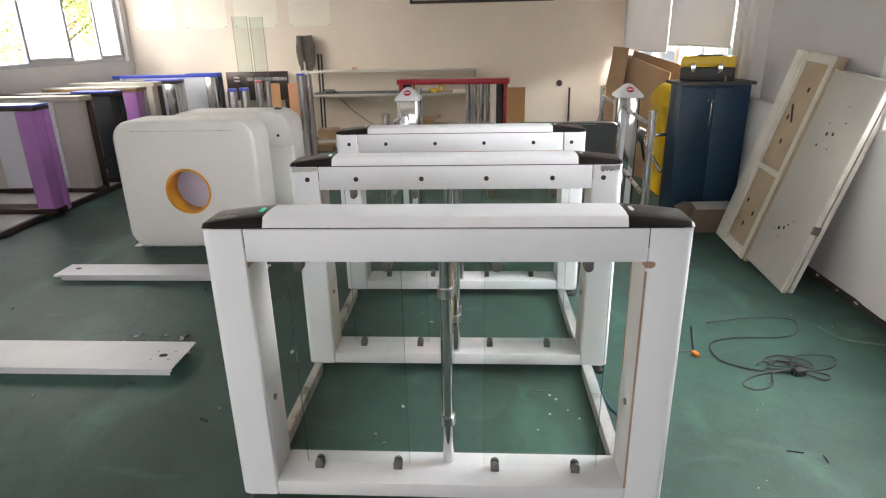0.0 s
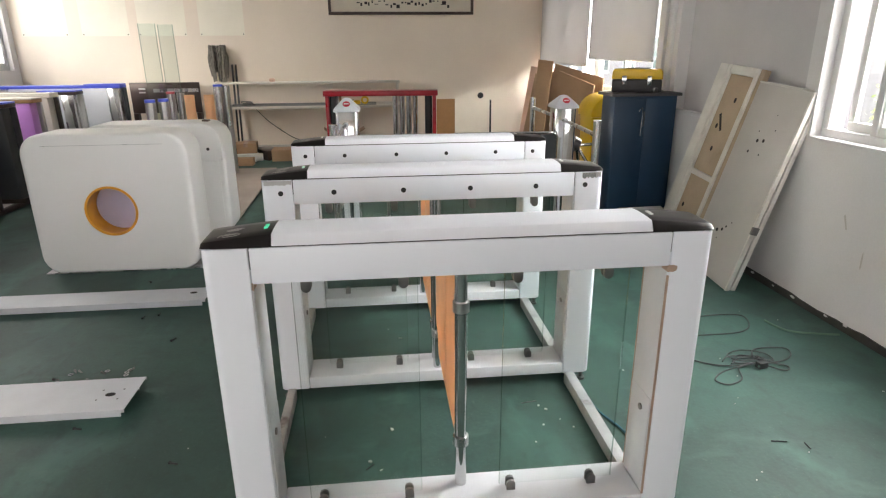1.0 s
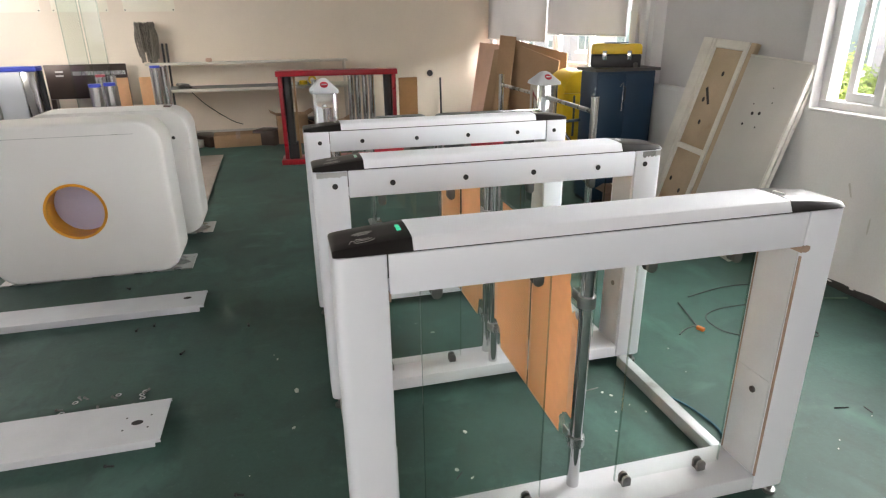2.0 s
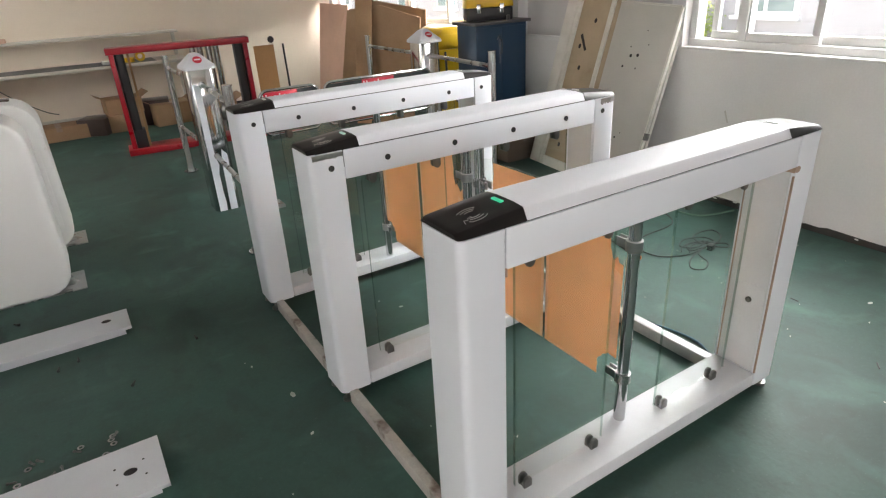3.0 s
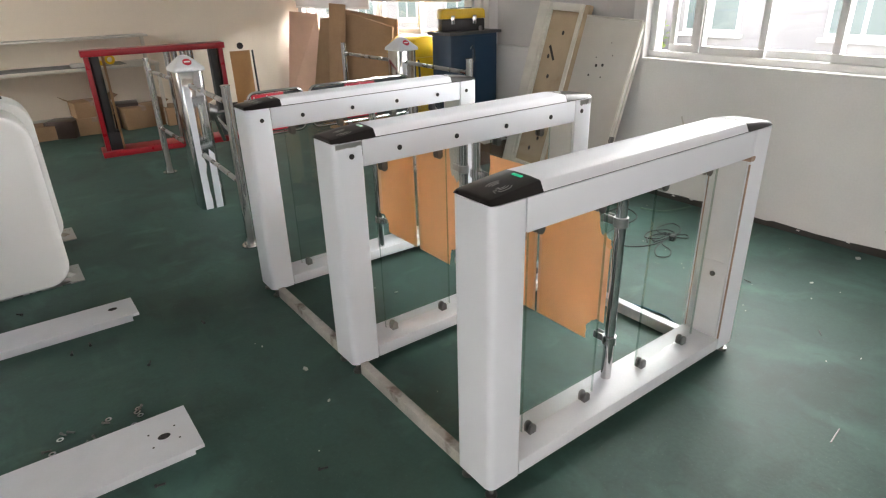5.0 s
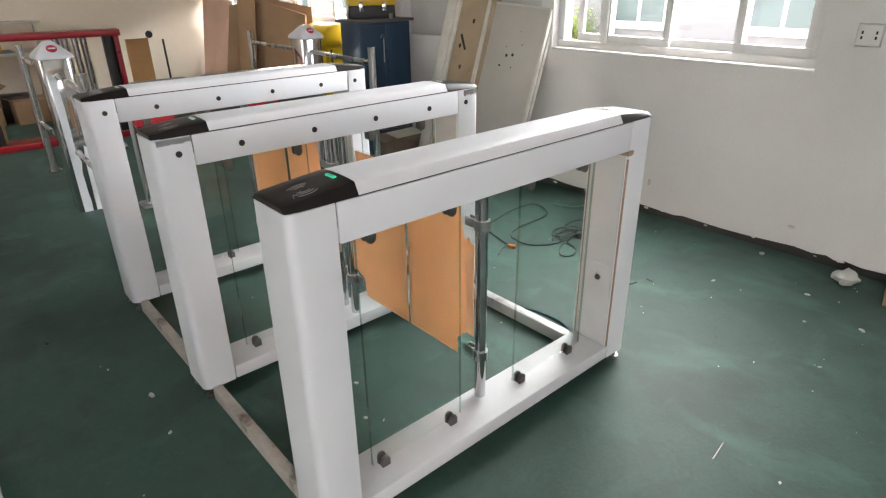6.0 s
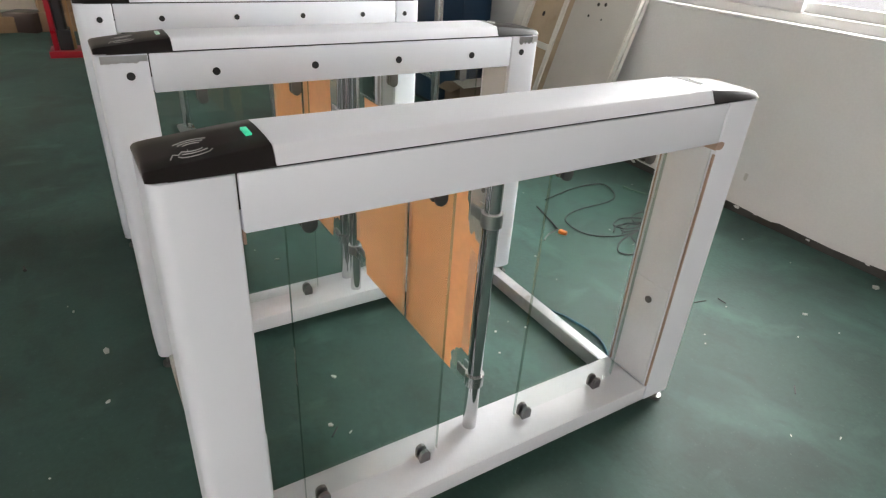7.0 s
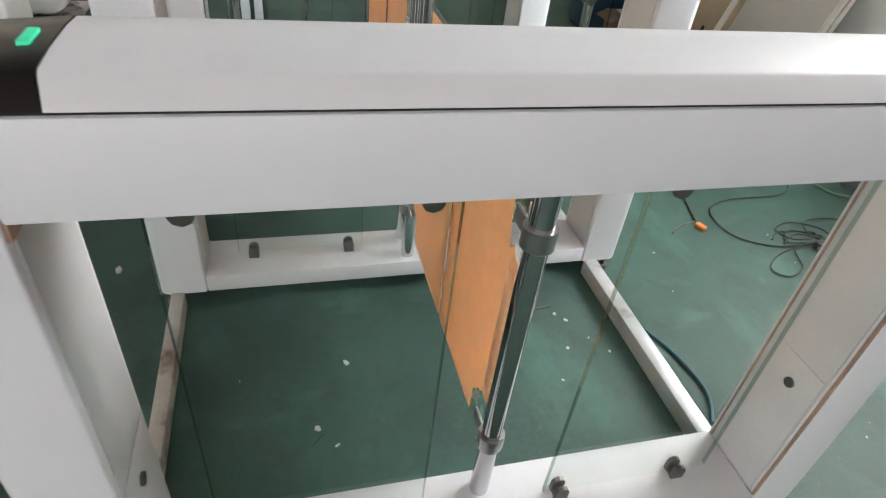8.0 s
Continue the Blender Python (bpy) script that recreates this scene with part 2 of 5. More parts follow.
M_CHAMP = mat("champagne_steel", (0.60, 0.55, 0.52), 0.38, 0.3, var=0.05, scale=5, stretch=(1, 1, 0.2))
M_BROWN = mat("bronze_dark", (0.065, 0.045, 0.038), 0.35, 0.4, var=0.08)
M_CHAR = mat("charcoal", (0.04, 0.045, 0.05), 0.4, var=0.08)
M_BLUELED = mat("blue_strip", (0.06, 0.09, 0.5), 0.35, emit=0.035, ecolor=(0.1, 0.14, 0.95), var=0.03)
M_REDLED = mat("red_strip", (0.5, 0.1, 0.12), 0.4, emit=0.025, ecolor=(1.0, 0.2, 0.25), var=0.03)
M_TILE = mat("platform_white", (0.78, 0.76, 0.74), 0.35, var=0.05, scale=2)
M_CABLE = mat("cable_grey", (0.045, 0.045, 0.046), 0.5, var=0.1)
M_CABLEG = mat("cable_green", (0.13, 0.22, 0.16), 0.5, var=0.1)
M_CABLEB = mat("cable_blue", (0.03, 0.13, 0.18), 0.5, var=0.1)
M_PLUGOR = mat("plug_orange", (0.72, 0.2, 0.03), 0.5, var=0.05)
M_BIT = mat("paper_bit", (0.60, 0.60, 0.56), 0.8, var=0.06)
M_TAPE = mat("brown_tape", (0.42, 0.29, 0.22), 0.55, var=0.12, scale=20)
M_GROUND = mat("ground_concrete", (0.28, 0.28, 0.26), 0.9, var=0.08, scale=0.4)
M_LEAF = mat("leaf", (0.14, 0.22, 0.04), 0.6, var=0.15, scale=3, second=(0.26, 0.30, 0.05))
M_BARK = mat("bark", (0.14, 0.10, 0.07), 0.9, var=0.12, scale=14)
M_HOUSE = mat("far_render", (0.34, 0.32, 0.325), 0.9, var=0.05, scale=0.6)
M_FARPANE = mat("far_window_pane", (0.16, 0.20, 0.195), 0.2, var=0.08, scale=2)
M_GLOW_EAST = glow_mat("glow_east", (0.985, 0.945, 0.94), (0.975, 0.94, 0.945), GLOW_EAST, 0.3)
M_GLOW_WEST = glow_mat("glow_west", (1.0, 0.935, 0.87), (1.0, 0.94, 0.88), GLOW_WEST, 0.3)
M_GLOW_SOUTH = glow_mat("glow_south", (1.0, 0.94, 0.95), (1.0, 0.94, 0.96), GLOW_SOUTH, 0.3)
M_DOT = mat("black_mark", (0.03, 0.025, 0.025), 0.8, var=0.1)


# ---- building tools ----
def mesh_of(bm, material, name, angle=35):
    bmesh.ops.recalc_face_normals(bm, faces=bm.faces)
    me = bpy.data.meshes.new(name)
    bm.to_mesh(me)
    bm.free()
    me.materials.append(material)
    me.polygons.foreach_set("use_smooth", [True] * len(me.polygons))
    me.set_sharp_from_angle(angle=radians(angle))
    return me


def part(name, bm, material, parent, label=""):
    ob = new(name, mesh_of(bm, material, name))
    ob.parent = parent
    return tagged(ob, label)


def solo(name, bm, material, label, category, group="", kind=""):
    """A thing of one mesh."""
    return tagged(new(name, mesh_of(bm, material, name)), label, category, group, kind)


def thing(name, m, label, category, group="", kind=""):
    ob = new(name)
    ob.empty_display_size = 0.1
    ob.matrix_basis = m
    return tagged(ob, label, category, group, kind)


def box(x0, x1, y0, y1, z0, z1, bevel=0.0, seg=2, bm=None):
    tmp = bmesh.new()
    bmesh.ops.create_cube(tmp, size=1.0)
    for v in tmp.verts:
        v.co = Vector((x0 + (v.co.x + 0.5) * (x1 - x0), y0 + (v.co.y + 0.5) * (y1 - y0), z0 + (v.co.z + 0.5) * (z1 - z0)))
    if bevel:
        bmesh.ops.bevel(tmp, geom=tmp.edges[:], offset=bevel, segments=seg, affect="EDGES", profile=0.5)
    return merge(bm, tmp)


def merge(bm, tmp):
    if bm is None:
        return tmp
    me = bpy.data.meshes.new("tmp")
    tmp.to_mesh(me)
    tmp.free()
    bm.from_mesh(me)
    bpy.data.meshes.remove(me)
    return bm


def prism(pts, axis, a, b, bevel=0.0, bm=None, seg=2):
    """Outline pts in the two other axes, drawn out along axis from a to b."""
    tmp = bmesh.new()

    def place(p, q):
        return Vector({"x": (q, p[0], p[1]), "y": (p[0], q, p[1]), "z": (p[0], p[1], q)}[axis])
    v0 = [tmp.verts.new(place(p, a)) for p in pts]
    v1 = [tmp.verts.new(place(p, b)) for p in pts]
    k = len(pts)
    for i in range(k):
        tmp.faces.new((v0[i], v0[(i + 1) % k], v1[(i + 1) % k], v1[i]))
    f0, f1 = tmp.faces.new(v0), tmp.faces.new(v1)
    if bevel:
        bmesh.ops.bevel(tmp, geom=list({e for f in (f0, f1) for e in f.edges}), offset=bevel, segments=seg, affect="EDGES", profile=0.5)
    return merge(bm, tmp)


def rounded(x0, x1, y0, y1, r, seg=6):
    """Outline of a rounded rectangle; r: one radius, or four from the low corner round."""
    rs = r if isinstance(r, tuple) else (r,) * 4
    out = []
    for (cx, cy, a0), q in zip(((x0, y0, 180), (x1, y0, 270), (x1, y1, 0), (x0, y1, 90)), rs):
        sx, sy = (1 if cx == x0 else -1), (1 if cy == y0 else -1)
        if q <= 0.0005:
            out.append((cx, cy))
            continue
        for i in range(seg + 1):
            a = radians(a0 + 90 * i / seg)
            out.append((cx + sx * q + q * math.cos(a), cy + sy * q + q * math.sin(a)))
    return out


def tube(points, r, seg=10, bm=None, closed=False):
    """A round bar through the points."""
    tmp = bmesh.new()
    pts = [Vector(p) for p in points]
    k = len(pts)
    rings, side = [], None
    for i, p in enumerate(pts):
        d = (pts[(i + 1) % k] - pts[i - 1]) if closed else (pts[min(i + 1, k - 1)] - pts[max(i - 1, 0)])
        d.normalize()
        if side is None:
            side = d.orthogonal().normalized()
        side = (side - d * side.dot(d)).normalized()
        up = d.cross(side)
        rings.append([tmp.verts.new(p + r * (side * math.cos(2 * math.pi * j / seg) + up * math.sin(2 * math.pi * j / seg))) for j in range(seg)])
    for i in range(k if closed else k - 1):
        a, b = rings[i], rings[(i + 1) % k]
        for j in range(seg):
            tmp.faces.new((a[j], a[(j + 1) % seg], b[(j + 1) % seg], b[j]))
    if not closed:
        tmp.faces.new(rings[0])
        tmp.faces.new(rings[-1])
    return merge(bm, tmp)


def smooth_path(pts, n=8):
    """More points on a smooth line through pts."""
    p = [Vector(q) for q in pts]
    out = []
    for i in range(len(p) - 1):
        a, b, c, d = p[max(i - 1, 0)], p[i], p[i + 1], p[min(i + 2, len(p) - 1)]
        for j in range(n):
            t = j / n
            out.append(0.5 * ((2 * b) + (c - a) * t + (2 * a - 5 * b + 4 * c - d) * t * t + (3 * b - a - 3 * c + d) * t ** 3))
    return out + [p[-1]]


def rod(p0, p1, r, seg=16, bm=None):
    return tube([p0, p1], r, seg, bm)


def ring(c, axis, r0, r1, a, b, seg=24, bm=None):
    """A flat-walled ring round c, from a to b along its axis."""
    tmp = bmesh.new()
    rows = []
    for rr, q in ((r0, a), (r1, a), (r1, b), (r0, b)):
        row = []
        for j in range(seg):
            u, v = rr * math.cos(2 * math.pi * j / seg), rr * math.sin(2 * math.pi * j / seg)
            off = {"x": (q, u, v), "y": (u, q, v), "z": (u, v, q)}[axis]
            row.append(tmp.verts.new(Vector(c) + Vector(off)))
        rows.append(row)
    for i in range(4):
        for j in range(seg):
            tmp.faces.new((rows[i][j], rows[i][(j + 1) % seg], rows[(i + 1) % 4][(j + 1) % seg], rows[(i + 1) % 4][j]))
    return merge(bm, tmp)


def slab(corners, thick, bevel=0.0, bm=None):
    """A flat sheet with the given corners, thickened behind."""
    tmp = bmesh.new()
    p = [Vector(c) for c in corners]
    nrm = (p[1] - p[0]).cross(p[-1] - p[0]).normalized()
    a = [tmp.verts.new(q) for q in p]
    b = [tmp.verts.new(q - nrm * thick) for q in p]
    k = len(p)
    tmp.faces.new(a)
    tmp.faces.new(b[::-1])
    for i in range(k):
        tmp.faces.new((a[i], b[i], b[(i + 1) % k], a[(i + 1) % k]))
    if bevel:
        bmesh.ops.bevel(tmp, geom=tmp.edges[:], offset=bevel, segments=1, affect="EDGES")
    return merge(bm, tmp)


def text_mesh(words, size, depth=0.001):
    cu = bpy.data.curves.new("text", "FONT")
    cu.body, cu.size, cu.extrude = words, size, depth
    cu.align_x, cu.align_y = "CENTER", "CENTER"
    ob = bpy.data.objects.new("text", cu)
    scene.collection.objects.link(ob)
    bpy.context.view_layer.update()
    me = bpy.data.meshes.new_from_object(ob.evaluated_get(bpy.context.evaluated_depsgraph_get()))
    bpy.data.objects.remove(ob)
    bm = bmesh.new()
    bm.from_mesh(me)
    bpy.data.meshes.remove(me)
    return bm


# ---- the room ----
X0, X1, Y0, Y1, ZC = -5.1, 2.4, -3.6, 9.55, 3.1
solo("floor", box(X0 - 0.2, X1 + 0.2, Y0 - 0.2, Y1 + 0.2, -0.12, 0.0), M_FLOOR, "worn green painted workshop floor", "floor", kind="structure")
solo("ceiling", box(X0 - 0.2, X1 + 0.2, Y0 - 0.2, Y1 + 0.2, ZC, ZC + 0.15), M_CEIL, "plain white ceiling", "ceiling", kind="structure")
solo("ground", box(-400, 400, -400, 400, -0.4, -0.2), M_GROUND, "pale concrete ground outside the workshop", "ground", kind="structure")


def wall_along_y(name, x0, x1, y0, y1, openings, material, label):
    """A wall with openings (y0, y1, z0, z1), in order of y."""
    bm, at = None, y0
    for a, b, lo, hi in openings:
        if a > at:
            bm = box(x0, x1, at, a, 0, ZC, bm=bm)
        if lo > 0:
            bm = box(x0, x1, a, b, 0, lo, bm=bm)
        bm = box(x0, x1, a, b, hi, ZC, bm=bm)
        at = b
    bm = box(x0, x1, at, y1, 0, ZC, bm=bm)
    return solo(name, bm, material, label, "wall", kind="structure")


SILL = 1.0
EAST = [(1.79, 3.51, SILL, 2.8), (3.62, 5.25, SILL, 2.35), (5.62, 9.42, SILL, 2.35)]
# the first opening is out of view, added to let in more light
WEST = [(-2.8, -0.4, 1.2, 2.6), (5.7, 9.42, 1.27, 2.95)]
solo("wall_north", box(X0, X1, Y1, Y1 + 0.2, 0, ZC), M_WALL, "cream painted workshop end wall", "wall", kind="structure")
wall_along_y("wall_east", X1, X1 + 0.2, Y0, Y1 + 0.2, EAST, M_WALLW, "white plastered wall with a row of windows")
wall_along_y("wall_west", X0 - 0.2, X0, Y0, Y1 + 0.2, WEST, M_WALLW, "white plastered wall with a high window and an added opening")
# wide opening out of view, added to let in light from the south
bm = box(X0, -3.6, Y0 - 0.2, Y0, 0, ZC)
bm = box(-3.6, 1.2, Y0 - 0.2, Y0, 0, 1.1, bm=bm)
bm = box(-3.6, 1.2, Y0 - 0.2, Y0, 2.6, ZC, bm=bm)
bm = box(1.2, X1, Y0 - 0.2, Y0, 0, ZC, bm=bm)
solo("wall_south", bm, M_WALL, "cream painted workshop wall with an added opening for light", "wall", kind="structure")
# thin dark strip with a ragged top along the foot of the east wall
rnd = random.Random(77)
edge = [(Y0, 0.05)]
while edge[-1][0] < Y1 - 0.3:
    edge.append((edge[-1][0] + rnd.uniform(0.04, 0.18), 0.042 + rnd.uniform(-0.010, 0.009)))
edge.append((Y1, 0.05))
solo("wall_foot_strip", prism([(Y1, 0.0), (Y0, 0.0)] + edge, "x", X1 - 0.008, X1 - 0.0005), M_WALLFOOT, "scuffed dark strip along the foot of the wall", "skirting", kind="structure")
solo("wall_foot_strip", box(X0 + 0.0, X1 - 0.014, Y1 - 0.012, Y1, 0, 0.07, 0.003), M_WALLFOOT, "scuffed dark strip along the foot of the wall", "skirting", kind="structure")
solo("wall_panel", box(X1 + 0.11, X1 + 0.15, 3.62, 5.25, SILL, 2.35), M_GREYWALL, "grey board closing a former window opening", "wall panel", kind="structure")
bm = box(X1 - 0.035, X1 + 0.02, 5.33, 5.40, SILL + 0.02, ZC - 0.02, 0.01)
bm = box(X1 - 0.03, X1 + 0.02, 5.47, 5.58, SILL + 0.02, ZC - 0.02, 0.008, bm=bm)
solo("trim", bm, M_FRAMEW, "cream upright casing beside the window", "trim", kind="structure")


def window(name, x, y0, y1, z0, z1, posts, frame_m, deep, label, sashes, pane_m=None):
    """A sliding window in a wall across x: outer frame, posts and sashes (y0, y1, set back)."""
    w = thing(name, pose(x, (y0 + y1) / 2, z0), label, "window", kind="structure")
    h, c = z1 - z0, (y0 + y1) / 2
    f = 0.05
    part("window_frame", box(-deep, deep, y0 - c, y1 - c, 0, f, 0.004), frame_m, w)
    part("window_frame", box(-deep, deep, y0 - c, y1 - c, h - f, h, 0.004), frame_m, w)
    for a, b in ((y0, y0 + f), (y1 - f, y1)):
        part("window_frame", box(-deep, deep, a - c, b - c, f, h - f, 0.004), frame_m, w)
    for p, t in posts:
        part("mullion", box(-deep, deep, p - t / 2 - c, p + t / 2 - c, f, h - f, 0.004), frame_m, w)
    for a, b, back in sashes:
        s = part("sash", box(back - 0.014, back + 0.014, a - c, b - c, f, f + 0.05, 0.003), frame_m, w)
        part("sash_rail", box(back - 0.014, back + 0.014, a - c, b - c, h - f - 0.05, h - f, 0.003), frame_m, s)
        for u, v in ((a, a + 0.045), (b - 0.045, b)):
            part("sash_stile", box(back - 0.014, back + 0.014, u - c, v - c, f + 0.05, h - f - 0.05, 0.003), frame_m, s)
        g = part("pane", box(back - 0.003, back + 0.003, a + 0.045 - c, b - 0.045 - c, f + 0.05, h - f - 0.05), pane_m or M_PANE, s)
        g.visible_shadow = False
    return w


window("window_1", X1 + 0.11, 1.79, 3.51, SILL, 2.8, [(3.13, 0.045)], M_FRAMEW, 0.045, "white sliding window with one sash slid open",
       [(1.84, 2.265, -0.02), (2.22, 2.705, 0.02), (2.66, 3.14, -0.02), (3.16, 3.38, 0.02)])
window("window_2", X1 + 0.11, 5.62, 9.42, SILL, 2.35, [(7.38, 0.09)], M_FRAMEW, 0.045, "white window behind half lowered blinds",
       [(5.67, 6.55, 0.02), (6.5, 7.33, -0.02), (7.43, 8.4, 0.02), (8.36, 9.37, -0.02)])
window("window_3", X0 - 0.1, 5.7, 9.42, 1.27, 2.95, [], M_ALU, 0.04, "grey aluminium window with open sashes facing trees",
       [(7.36, 8.22, 0.02), (8.83, 9.40, 0.02), (5.75, 6.3, 0.0)], M_FROST)
bm = box(X1 - 0.004, X1 + 0.062, 1.792, 3.508, SILL - 0.012, SILL + 0.004, 0.003)
solo("window_sill", bm, M_WALLW, "narrow plastered window sill, flush with the wall", "sill", kind="structure")
solo("window_sill", box(X1 - 0.012, X1 + 0.035, 3.6, 5.3, SILL - 0.02, SILL + 0.012, 0.004), M_FRAMEW, "narrow white ledge over the low wall", "sill", kind="structure")


def blind(y0, y1, z0):
    b = thing("roller_blind", pose(X1 - 0.03, (y0 + y1) / 2, z0), "grey fabric roller blind, partly lowered", "blind", "roller blinds")
    w = (y1 - y0) / 2
    part("fabric", box(-0.004, 0.004, -w, w, 0.012, 2.36 - z0), M_BLIND, b)
    part("bottom_bar", rod((0, -w, 0.008), (0, w, 0.008), 0.011, 8), M_FRAMEW, b, "cream bottom bar")
    part("roller", rod((0, -w, 2.40 - z0), (0, w, 2.40 - z0), 0.03, 12), M_FRAMEW, b)
    for s in (-w, w):
        part("bracket", box(-0.03, 0.03, s - 0.006, s + 0.006, 2.36 - z0, 2.44 - z0), M_FRAMEW, b)


blind(7.42, 9.53, 1.30)
blind(5.64, 7.36, 1.385)

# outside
# glowing sheets added in place of a bright sky, to light the room
solo("backdrop", box(10, 10.1, -20, 30, -0.2, 48), M_GLOW_EAST, "glowing sheet outside the openings that lights the room", "backdrop", kind="structure")
solo("backdrop", box(-16.1, -16, -14, 24, -0.2, 14), M_GLOW_WEST, "glowing sheet outside the openings that lights the room", "backdrop", kind="structure")


# never in view: added to light the gate fronts from the south
solo("backdrop", box(-14, 9.9, -14.2, -14.1, -0.2, 9), M_GLOW_SOUTH, "glowing sheet outside the openings that lights the room", "backdrop", kind="structure")


def tree(x, y, h, seed, wide=1.0, label="leafy broad tree outside the window"):
    rnd = random.Random(seed)
    t = thing("tree", pose(x, y, -0.2), label, "tree" if wide == 1 else "shrub", "trees outside")
    bm = tube(smooth_path([(0, 0, 0), (0.05, 0.03, h * 0.3), (-0.04, 0.06, h * 0.6), (0.02, 0, h * 0.85)], 4), 0.07 * wide, 8)
    tips = []
    for i in range(9):
        a, z = rnd.uniform(0, 6.28), h * rnd.uniform(0.35, 0.8)
        e = (wide * math.cos(a) * rnd.uniform(0.5, 1.1), wide * math.sin(a) * rnd.uniform(0.5, 1.1), z + wide * rnd.uniform(0.3, 0.8))
        bm = tube(smooth_path([(0, 0, z), (e[0] * 0.5, e[1] * 0.5, z + 0.25 * wide), e], 3), 0.022 * wide, 6, bm)
        tips.append(e)
    part("trunk", bm, M_BARK, t)
    verts, faces = [], []
    for i in range(6000):
        c = rnd.choice(tips)
        p = Vector(c) + wide * Vector((rnd.gauss(0, 0.33), rnd.gauss(0, 0.33), rnd.gauss(0, 0.36)))
        u = Vector((rnd.uniform(-1, 1), rnd.uniform(-1, 1), rnd.uniform(-1, 1))).normalized()
        v = u.orthogonal().normalized()
        s = rnd.uniform(0.025, 0.05)
        k = len(verts)
        verts += [p - u * s, p + v * s * 0.45, p + u * s, p - v * s * 0.45]
        faces.append((k, k + 1, k + 2, k + 3))
    me = bpy.data.meshes.new("crown")
    me.from_pydata(verts, [], faces)
    me.materials.append(M_LEAF)
    ob = new("crown", me)
    ob.parent = t


tree(-8.6, 8.2, 3.4, 1)
tree(-9.4, 10.6, 3.6, 2)
tree(-8.2, 12.6, 3.2, 3)
tree(6.95, 7.15, 0.95, 4, 0.42, "small leafy shrub by the building outside")


def far_building(x, y0, y1, h, facing, label):
    """A pale rendered block outside, its windows looking towards the workshop."""
    an = thing("annex_building", pose(x, (y0 + y1) / 2, -0.2), label, "building", "buildings outside")
    w = (y1 - y0) / 2
    part("wall", box(-0.5, 0.5, -w, w, 0.0, h), M_HOUSE, an)
    part("roof", box(-0.7, 0.7, -w - 0.2, w + 0.2, h + 0.0003, h + 0.12, 0.01), M_SHELF, an, "flat roof slab")

    def proud(a, b):
        return sorted((facing * (0.5 + a), facing * (0.5 + b)))
    y = -w + 0.8
    while y < w - 1.2:
        wd = part("window", box(*proud(0.0005, 0.03), y, y + 0.95, 0.95, 2.05), M_FRAMEW, an)
        for u in (y + 0.06, y + 0.505):
            part("pane", box(*proud(0.0305, 0.035), u, u + 0.385, 1.01, 1.99), M_FARPANE, wd, "grey-green window pane")
        part("sill", box(*proud(0.0005, 0.09), y - 0.05, y + 1.0, 0.895, 0.9495), M_FRAMEW, wd)
        y += 2.15


far_building(8.3, -8.0, 22.0, 2.9, -1, "pale rendered building facing the workshop windows")
# added block: it covers the low part of the west glowing sheet
far_building(-14.5, -8.0, 24.0, 3.2, 1, "pale building added behind the trees to dim the glow")


# ---- the three swing gates in assembly ----
GX, GL, GD = 0.112, 0.710, 0.085          # middle of the row, half length, half depth
LEG, CAPX = 0.123, 0.525
Z_LO, Z_BASE, Z_BEAM, Z_TOP = 0.048, 0.103, 0.904, 1.005
PX = -0.002                                # pole, along the gate
LID = [(-0.0838, 1.0095), (-0.0822, 1.0130), (-0.0705, 1.0360), (-0.0665, 1.0385), (-0.03, 1.0415), (0.03, 1.0415),
       (0.0665, 1.0385), (0.0705, 1.0360), (0.0822, 1.0130), (0.0838, 1.0095)]


def leg(s):
    r = (0.024, 0.004, 0.004, 0.024) if s < 0 else (0.004, 0.024, 0.024, 0.004)
    xs = sorted((s * GL, s * (GL - LEG)))
    return prism(rounded(xs[0], xs[1], -GD, GD, r, 7), "z", Z_LO, Z_TOP, 0.002)


def cap(s):
    """The sloping end cap: its section shrinks towards the tip."""
    bm = bmesh.new()
    rows = []
    for x, top, w in ((CAPX, 1.0, 1.0), (0.585, 0.86, 1.0), (0.645, 0.66, 0.998), (0.684, 0.53, 0.998), (0.698, 0.475, 0.985), (0.7058, 0.42, 0.955), (0.7095, 0.32, 0.91)):
        rows.append([bm.verts.new((s * x, y * w * (1.005 if i in (0, len(LID) - 1) else 1), 1.0065 + (z - 1.0065) * top + (0.0005 if top == 1 else 0)))
                     for i, (y, z) in enumerate(LID)])
    for a, b in zip(rows, rows[1:]):
        for i in range(len(LID) - 1):
            bm.faces.new((a[i], a[i + 1], b[i + 1], b[i]))
        bm.faces.new((a[-1], a[0], b[0], b[-1]))
    bm.faces.new(rows[0])
    bm.faces.new(rows[-1])
    return bm


def cap_z(x):
    x = abs(x)
    pts = ((CAPX, 1.0), (0.585, 0.86), (0.640, 0.66), (0.672, 0.53))
    for (a, p), (b, q) in zip(pts, pts[1:]):
        if x <= b:
            return 1.0065 + 0.038 * (p + (q - p) * (x - a) / (b - a))
    return 1.0065 + 0.038 * 0.5


def clip_bm(up):
    """A half-round glass clip."""
    s = 1 if up else -1
    k = 0.0 if up else 0.022
    pts = [(-0.0145, 0.0), (0.0145, 0.0), (0.0145, (0.026 + k) * s), (0.010, (0.034 + k) * s), (0, (0.038 + k) * s), (-0.010, (0.034 + k) * s), (-0.0145, (0.026 + k) * s)]
    bm = prism(pts, "y", -0.0165, -0.0055, 0.002)
    bm = prism(pts, "y", 0.0055, 0.0165, 0.002, bm)
    return box(-0.013, 0.013, -0.007, 0.007, min(0, 0.006 * s), max(0, 0.006 * s), bm=bm)


